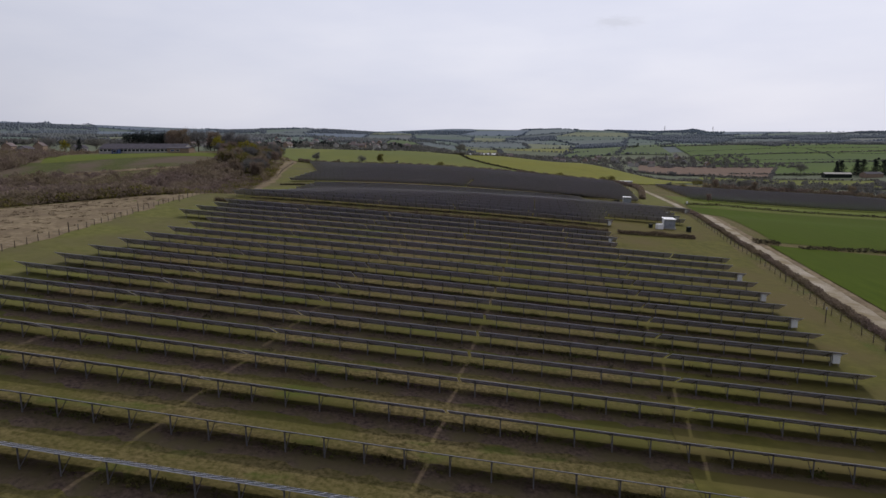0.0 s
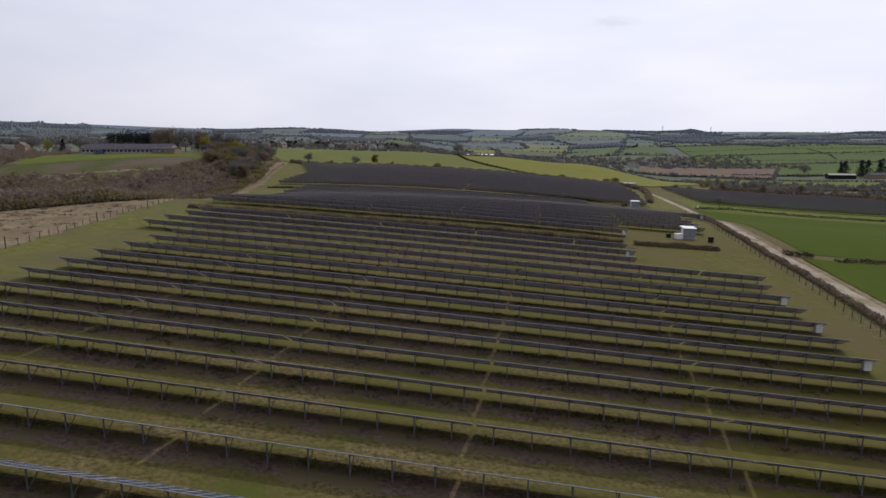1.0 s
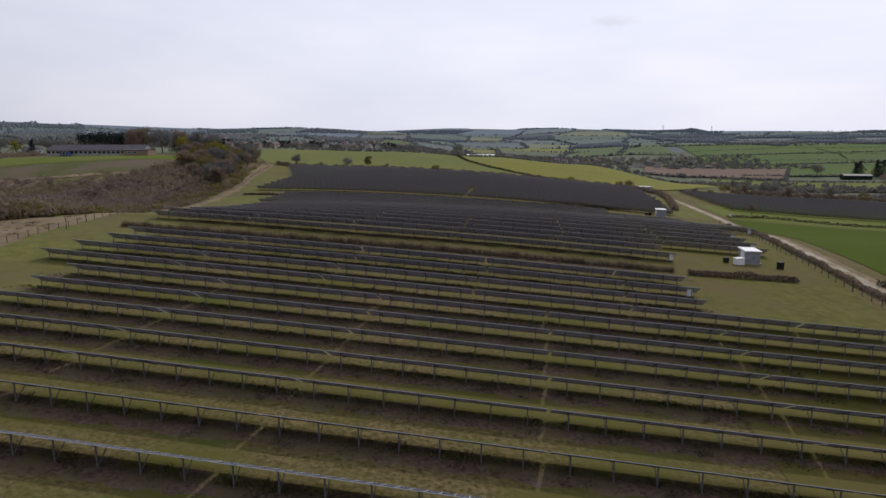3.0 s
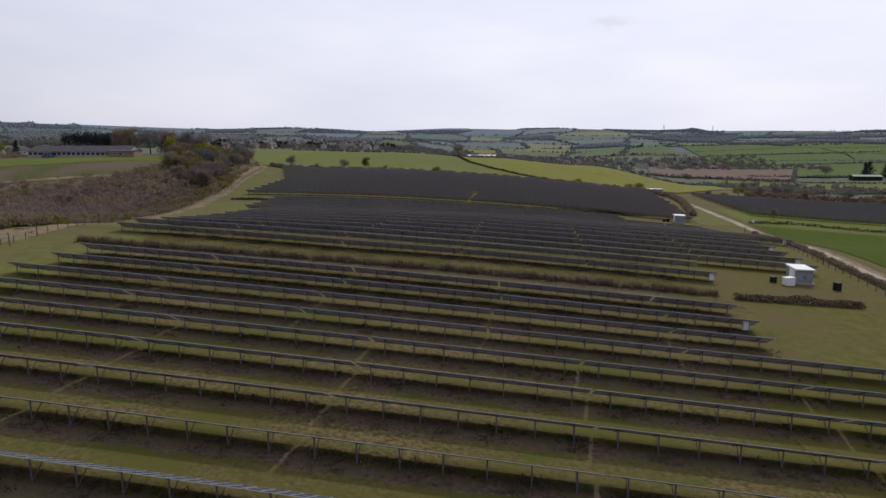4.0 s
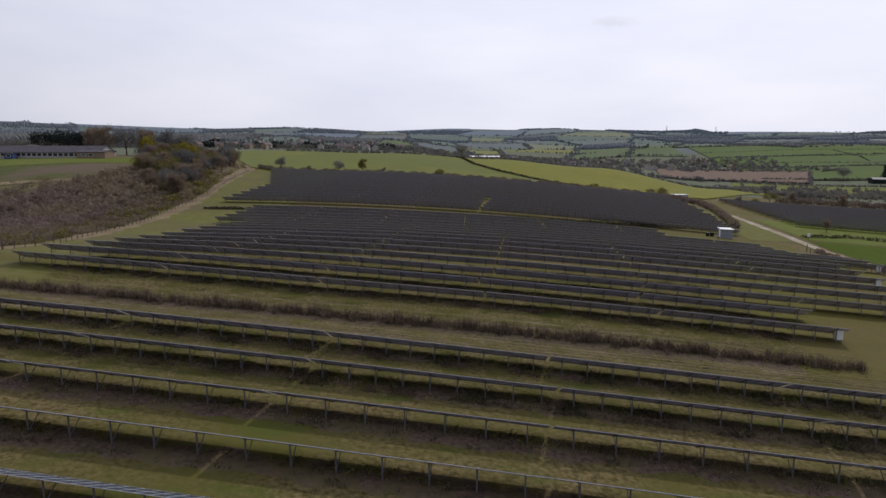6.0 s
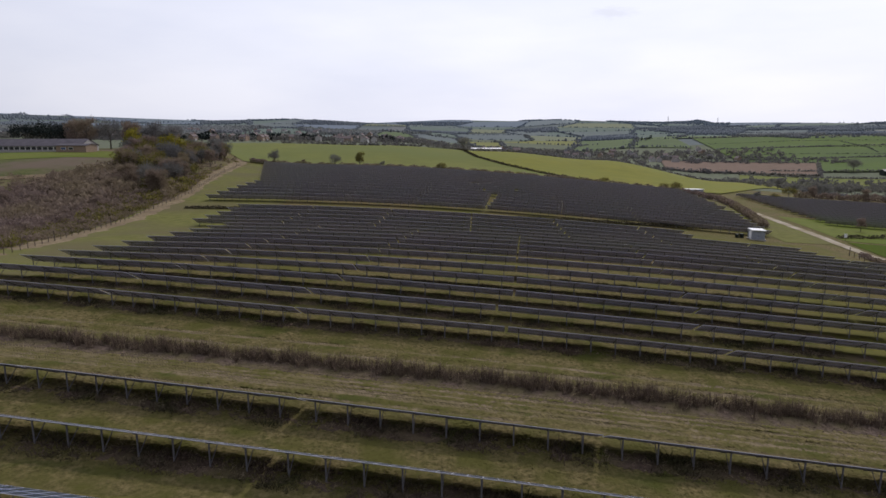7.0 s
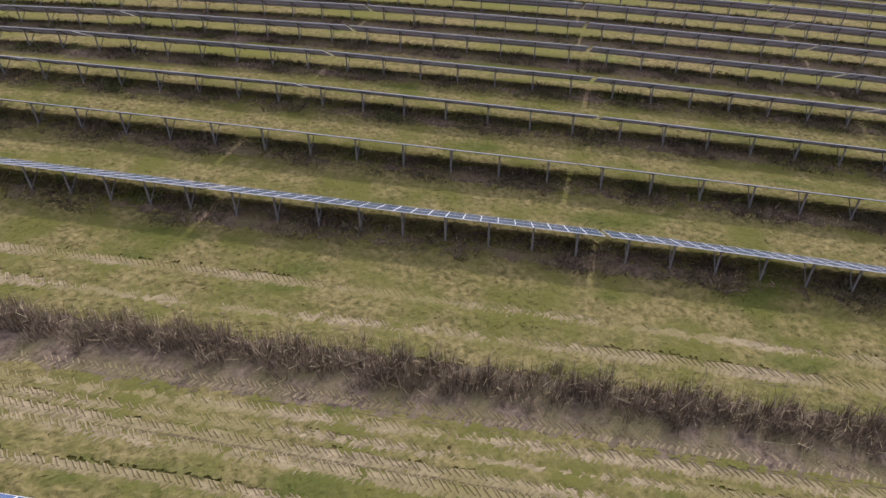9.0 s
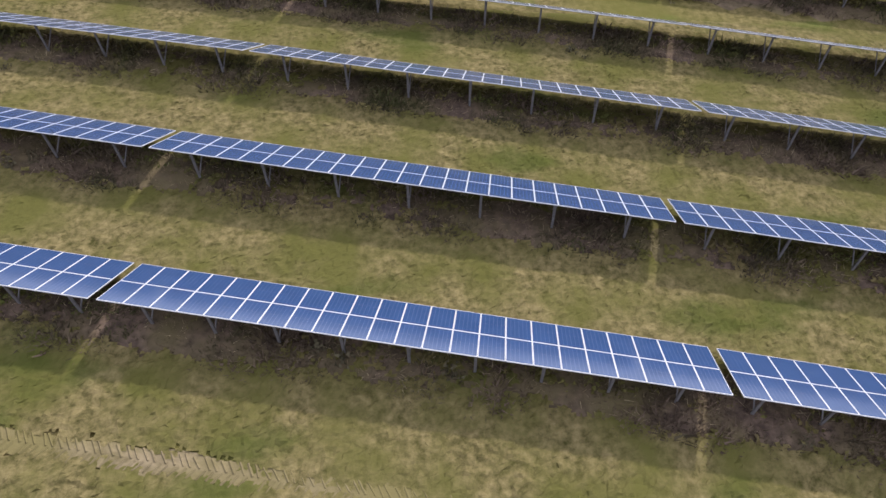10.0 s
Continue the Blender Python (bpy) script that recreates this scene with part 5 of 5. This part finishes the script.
kiosk(61.7, 212.3, 14, 1.0, 0.8, 1.1, M_DARK, "small dark cabinet beside the cabin")
kiosk(72.1, 209.1, 14, 1.1, 1.0, 1.5, M_DARK, "dark green box standing by the hedge")
kiosk(85.4, 336.6, 20, 1.0, 0.8, 1.2, M_DARK, "small dark cabinet beside the far cabin")
kiosk(83.8, 336.1, 20, 0.9, 0.7, 1.0, M_DARK, "small dark cabinet beside the far cabin")
for k, x, y in FIRST_ENDS:
    if k in (3, 5, 7, 9, 11, 15):
        kiosk(x - 0.8, y + 0.9, ROW_YAW, 0.95, 0.45, 1.25, M_WHITE, "white combiner box on legs at the end of a row", "combiner_box", "electric box", True)
for k, x, y in SECOND_ENDS:
    if k in (0, 3, 5, 8, 10):
        kiosk(x - 0.8, y + 0.9, ROW_YAW, 0.95, 0.45, 1.25, M_WHITE, "white combiner box on legs at the end of a row", "combiner_box", "electric box", True)


def fence(name, pts, label, spacing=3.2, h=1.25, tall=0, wires=3):
    """Round posts with sagging strands of wire between them."""
    ob = new(name)
    line = []
    for (x0, y0), (x1, y1) in zip(pts, pts[1:]):
        n = max(1, round(math.hypot(x1 - x0, y1 - y0) / spacing))
        line += [(x0 + (x1 - x0) * i / n, y0 + (y1 - y0) * i / n) for i in range(n)]
    line.append(pts[-1])
    bm = bmesh.new()
    bmesh.ops.create_cone(bm, cap_ends=True, segments=6, radius1=0.08, radius2=0.07, depth=h + 0.5, matrix=Matrix.Translation((0, 0, h / 2 - 0.25)))
    post_me = mesh_of("fence_post", bm, M_POST)
    places = [(x, y, land(x, y)) for x, y in line]
    for i, p in enumerate(places):
        q = child("fence_post", post_me, ob, pose(*p, (i * 7 % 5) - 2, (i * 3 % 5) - 2, 0))
        if tall and i % tall == 0:
            q.scale = (1.5, 1.5, 1.7)
    bm = bmesh.new()
    for a, b in zip(places, places[1:]):
        for k in range(wires):
            z = h * (0.35 + 0.3 * k)
            beam(bm, (a[0], a[1], a[2] + z), (b[0], b[1], b[2] + z), 0.012)
    part("wire", bm, M_STEEL, ob)
    return tagged(ob, label, "fence")


fence("wire_fence", [(-78.2, -54.8), (-77.9, 90.2), (-77.9, 128.2), (-78.2, 156.2), (-79.8, 199.2), (-79.1, 229.8), (-80.5, 256.0), (-87.2, 291.6), (-93.3, 342.1), (-94.3, 384.1), (-102.3, 438.7), (-109.3, 494.4)], "wooden post and wire fence along the solar field", 3.4, 1.3, 10)
fence("wire_fence", [(x - 6.8, y) for x, y in TRACK if y < 330], "wooden post and wire fence beside the track hedge", 3.6, 1.3, 12)


def marker(x, y, h, mat, w, label):
    ob = new("marker_post")
    ob.matrix_basis = pose(x, y, land(x, y))
    bm = bmesh.new()
    box(bm, (0.12, 0.12, h + 0.4), (0, 0, h / 2 - 0.2))
    part("post", bm, M_POST, ob)
    bm = bmesh.new()
    box(bm, (w, 0.08, w * 1.3), (0, -0.1, h - w * 0.5))
    part("head", bm, mat, ob)
    return tagged(ob, label, "post")


marker(61.0, 119.5, 2.6, M_CONC, 0.28, "dark camera post with a pale head inside the fence")
marker(123.3, 347.2, 2.2, M_WHITE, 0.9, "white notice board on a post by the track")
marker(-78.2, 237.2, 2.4, M_POST, 0.2, "tall dark wooden post in the fence line")
marker(-77.5, 205.0, 2.4, M_POST, 0.2, "tall dark wooden post in the fence line")

# ---- wheel ruts along the hedge ----
RUTS = ((196.9, 0.7), (198.7, 0.9), (199.6, 0.7), (200.5, 0.6), (201.3, 0.8), (202.3, 0.7), (207.5, 1.0), (209.6, 0.9))


def rut_y(off, x):
    """The line of a rut across the slope; it swings a little between its two ends."""
    return off - ROW_K * x + 0.25 * np.sin(x * 0.06 + off) - 0.3 * (np.abs(x) / 60) ** 2


for off, w in RUTS:
    ribbon("wheel_rut", [(x, float(rut_y(off, x))) for x in range(-66, 49, 6)], w, M_RUT, 0.06, "pale tractor rut with tyre tread marks", 1.0, 0.5, "wheel rut", 0.0)
ribbon("hedge_bottom", [(x, hedge_y(x) - 1.0) for x in (-70, -30, 10, 45.5)], 4.6, M_LITTER, 0.075, "mauve-brown dead growth along the foot of the hedge", 1.5, 0.35, "hedge bottom", 0.02)

for off, w in ((199.3, 0.14), (201.75, 0.12), (207.0, 0.16)):
    for x0, x1 in ((-64, -31), (-22, -4), (3, 21), (30, 46)):
        ribbon("rut_edge", [(x0 + (x1 - x0) * q, float(rut_y(off, x0 + (x1 - x0) * q))) for q in (0, 0.25, 0.5, 0.75, 1)], w, M_WETMUD, 0.085, "dark wet edge of a tractor rut", 0.6, 1.4, "wheel rut", 0.03)

# slanted bars that the tyres' lugs pressed up, in two halves that meet along each rut
rng = np.random.default_rng(58)
V, F = [], []
for off, w in RUTS:
    for half in (-1, 1):
        x = np.arange(-64, 47, 0.31) + 0.15 * (half > 0)
        x = x + rng.normal(size=len(x)) * 0.04
        deep = 0.7 + 0.4 * np.sin(x * 0.11 + off * 2) + 0.3 * np.sin(x * 0.37 + off) + 0.25 * rng.normal(size=len(x))
        x, deep = x[deep > 0.1], np.clip(deep[deep > 0.1], 0.2, 1.1)
        n = len(x)
        y = rut_y(off, x)
        a = np.stack([x, y + half * 0.02], 1)
        b = np.stack([x - 0.26 + rng.normal(size=n) * 0.03, y + half * (0.42 * w + 0.1 * rng.random(n)) + ROW_K * 0.26], 1)
        d = (b - a) / np.linalg.norm(b - a, axis=1)[:, None]
        side = np.stack([-d[:, 1], d[:, 0]], 1) * (0.05 + 0.03 * rng.random((n, 1)))
        p = np.stack([a - side, a + side, b + side, b - side, a, b], 1)
        z = lands(p[..., 0].ravel(), p[..., 1].ravel()).reshape(n, 6) + 0.05
        z[:, 4] += 0.035 * deep + 0.02
        z[:, 5] += 0.045 * deep + 0.02
        V.append(np.concatenate([p, z[..., None]], 2).reshape(-1, 3))
        k = np.arange(n)[:, None] * 6 + sum(len(q) for q in V[:-1])
        F += [k + (0, 3, 5, 4), k + (1, 4, 5, 2)]
stuff("tread_ridges", np.concatenate(V), np.concatenate(F), M_RUT, "slanted ridges of mud pressed up by tractor tyres", "wheel rut")

# dead growth along each table's shade band, coloured dark to deepen that shade
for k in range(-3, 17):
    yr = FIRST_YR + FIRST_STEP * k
    ribbon("weed_shade_strip", [(x, yr - ROW_K * x + 0.35) for x in (-60, -30, 5, 40)], 3.5, M_WEEDFLOOR_SHADE, 0.1, "strip of dead brown growth with painted shade under a row of tables", 1.2, 0.8, "weed strip", 0.12)
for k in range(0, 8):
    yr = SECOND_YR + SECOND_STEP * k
    ribbon("weed_shade_strip", [(x, yr - ROW_K * x + 0.35) for x in (-62, -30, 5, 45)], 3.5, M_WEEDFLOOR_SHADE, 0.1, "strip of dead brown growth with painted shade under a row of tables", 1.2, 0.8, "weed strip", 0.12)

# ---- grass and dead weeds near the flight's end ----
rng = np.random.default_rng(61)


def lumps(rng, nx, ny, cell):
    """Smooth random heights from 0 to 1 on a grid, one lump every few cells."""
    a, b = ny // cell + 3, nx // cell + 3
    g = rng.random((a, b))
    y, x = np.arange(ny) / cell, np.arange(nx) / cell
    i, j = y.astype(int), x.astype(int)
    u, v = sstep(y - i)[:, None], sstep(x - j)[None, :]
    return (g[i][:, j] * (1 - v) + g[i][:, j + 1] * v) * (1 - u) + (g[i + 1][:, j] * (1 - v) + g[i + 1][:, j + 1] * v) * u


def sward(x0, x1, y0, y1, step):
    """Uneven tussocky turf: a fine sheet whose lumps stand a hand above the soil and run out at its rim."""
    xs, ys = np.arange(x0, x1, step), np.arange(y0, y1, step)
    nx, ny = len(xs), len(ys)
    X, Y = np.meshgrid(xs + 0.0, ys + 0.0)
    X, Y = X + rng.uniform(-0.4, 0.4, X.shape) * step, Y + rng.uniform(-0.4, 0.4, X.shape) * step
    h = 0.4 * lumps(rng, nx, ny, 2) + 0.35 * lumps(rng, nx, ny, 5) + 0.35 * rng.random(X.shape)
    h = 0.21 * h ** 1.4 * (0.45 + 0.8 * lumps(rng, nx, ny, 17)) + 0.04
    rim = np.minimum.reduce([X - x0, x1 - X, Y - y0, y1 - Y])
    h = h * sstep(rim / 4) - 0.04 * (rim < 1.0)
    worn, bare = np.ones_like(h), np.zeros_like(h)
    for off, w in RUTS:
        g = np.exp(-(((Y - rut_y(off, X)) / (0.62 * w)) ** 2))
        worn *= 1 - 0.85 * g
        bare = np.maximum(bare, 0.8 * g * (0.7 + 0.3 * np.sin(X * 0.11 + off * 2) + 0.2 * np.sin(X * 0.37 + off)))
    g = sstep((Y - hedge_y(X) + 3.4) / 1.6) * sstep((hedge_y(X) + 1.4 - Y) / 1.0)
    worn *= 1 - 0.7 * g
    bare = np.maximum(bare, 0.95 * g)
    for yr in [FIRST_YR + FIRST_STEP * k for k in (15, 16)] + [SECOND_YR + SECOND_STEP * k for k in range(4)]:
        d = Y + ROW_K * X - yr
        bare = np.maximum(bare, (0.72 + 0.25 * np.sin(X * 0.3 + yr)) * sstep((d + 1.4) / 1.2) * sstep((2.4 - d) / 0.7))
    h = 0.045 + (h - 0.045) * worn
    v = np.stack([X.ravel(), Y.ravel(), lands(X.ravel(), Y.ravel()) + h.ravel()], 1)
    i = (np.arange(ny - 1)[:, None] * nx + np.arange(nx - 1)).ravel()
    i = i[bare[:-1, :-1].ravel() < 0.15 + 0.6 * lumps(rng, nx - 1, ny - 1, 3).ravel() + 0.25 * rng.random(len(i))]
    return stuff("grass_sward", v, np.stack([i, i + 1, i + nx + 1, i + nx], 1), M_BLADE, "short tussocky olive and straw-coloured meadow grass", "grass")


sward(-62, 44, 183, 243, 0.14)

P, S = [], []
for yr, w0 in [(FIRST_YR + FIRST_STEP * k, 1.0) for k in range(4, 17)] + [(SECOND_YR + SECOND_STEP * k, 1.0) for k in range(0, 8)]:
    n = 6000 if 180 < yr < 250 else 1200
    x = rng.uniform(-62, 42, n)
    keep = np.sin(x * 0.35 + yr) + np.sin(x * 1.3 + 2 * yr) + rng.random(n) * 1.5 > -0.7
    x = x[keep]
    off = -1.1 + 3.0 * rng.random(len(x))
    P.append(on_land(x, yr - ROW_K * x + off))
    S.append(rng.uniform(0.3, 0.85, len(x)) * (0.8 + 0.35 * np.sin(x * 0.8 + yr)) * np.where(rng.random(len(x)) < 0.08, 1.5, 1.0))
n = 4200
x = rng.uniform(-70, 45, n)
P.append(on_land(x, hedge_y(x) - 1.2 + rng.normal(size=n) * 0.8))
S.append(rng.uniform(0.15, 0.42, n))
WEEDS = [twig_bush(rng, 10, 0.6, 0.7, 0.075) for _ in range(6)]
v, f = scatter(WEEDS, np.concatenate(P), np.concatenate(S), rng)
stuff("dead_weeds", v, f, M_WEED, "straggling dead brown weeds under the solar tables", "weeds")
P, S = [], []
for yr in [FIRST_YR + FIRST_STEP * k for k in range(14, 17)] + [SECOND_YR + SECOND_STEP * k for k in range(0, 4)]:
    x = rng.uniform(-50, 40, 800)
    P.append(on_land(x, yr - ROW_K * x + rng.uniform(-0.3, 2.2, len(x))))
    S.append(rng.uniform(0.5, 1.1, len(x)))
STALKS = [twig_bush(rng, 5, 0.7, 0.6, 0.035) for _ in range(5)]
v, f = scatter(STALKS, np.concatenate(P), np.concatenate(S), rng)
stuff("pale_stems", v, f, M_TWIGPALE, "pale dead stalks fallen under the solar tables", "stems")

# rank growth along the low edge of every row, out of the mower's reach
P, S = [], []
for yr in [FIRST_YR + FIRST_STEP * k for k in range(-2, 17)] + [SECOND_YR + SECOND_STEP * k for k in range(0, 9)]:
    x = rng.uniform(-60, 40, 560)
    keep = np.sin(x * 0.41 + yr) + np.sin(x * 1.7 + 3 * yr) + rng.random(len(x)) * 1.6 > -0.5
    x = x[keep]
    P.append(on_land(x, yr - ROW_K * x + rng.uniform(0.5, 2.0, len(x)), -0.05))
    S.append(rng.uniform(0.3, 0.6, len(x)) * (0.85 + 0.35 * np.sin(x * 0.23 + 2 * yr)))
RANK = [leaf_cloud(rng, 18, (0.75, 0.45, 0.42), 0.3, 0.2) for _ in range(6)]
RANK = [(v + (0, 0, 0.3), f) for v, f in RANK]
v, f = scatter(RANK, np.concatenate(P), np.concatenate(S), rng)
stuff("rank_growth", v, f, M_RANK, "ragged dark olive weeds along the low edge of the rows", "weeds")

# a few dark evergreen weeds that stand up between the rows
rng = np.random.default_rng(71)
CLUMPS = [leaf_cloud(rng, 46, (0.5, 0.45, 0.42), 0.2, 0.3) for _ in range(5)]
CLUMPS = [(v + (0, 0, 0.35), f) for v, f in CLUMPS]
P = []
for yr in [FIRST_YR + FIRST_STEP * k for k in range(3, 17)] + [SECOND_YR + SECOND_STEP * k for k in range(0, 9)]:
    n = int(rng.integers(3, 9))
    x = rng.uniform(-58, 44, n)
    x = np.concatenate([x, x[:2] + rng.uniform(0.5, 1.2, min(2, n))])
    P.append(on_land(x, yr - ROW_K * x + rng.uniform(-1.6, 0.6, len(x))))
P = np.concatenate(P)
v, f = scatter(CLUMPS, P, rng.uniform(0.45, 1.1, len(P)), rng)
stuff("weed_clumps", v, f, M_HEDGE, "dark leafy weed clumps standing along the solar rows", "weeds")


def pylon(x, y, h):
    """A lattice mast with three pairs of arms."""
    ob = new("pylon")
    ob.matrix_basis = pose(x, y, land(x, y), 0, 0, 20)
    bm = bmesh.new()
    for sx in (-1, 1):
        for sy in (-1, 1):
            beam(bm, (sx * 3.2, sy * 3.2, -1), (sx * 0.4, sy * 0.4, h), 0.45)
    for k in range(5):
        r = 3.2 - 2.8 * (k + 0.5) / 5
        z = h * (k + 0.5) / 5
        for s in (-1, 1):
            beam(bm, (-r, s * r, z), (r, s * r, z + h * 0.12), 0.25)
            beam(bm, (s * r, -r, z), (s * r, r, z + h * 0.12), 0.25)
    part("tower", bm, M_STEEL, ob)
    for z, w in ((0.66, 6.0), (0.79, 7.5), (0.92, 5.0)):
        bm = bmesh.new()
        beam(bm, (-w, 0, h * z), (w, 0, h * z), 0.5)
        part("crossarm", bm, M_STEEL, ob)
    return tagged(ob, "distant grey lattice pylon on the skyline", "pylon", "pylons on the skyline")


pylon(1300, 3870, 34)
pylon(1585, 3880, 34)
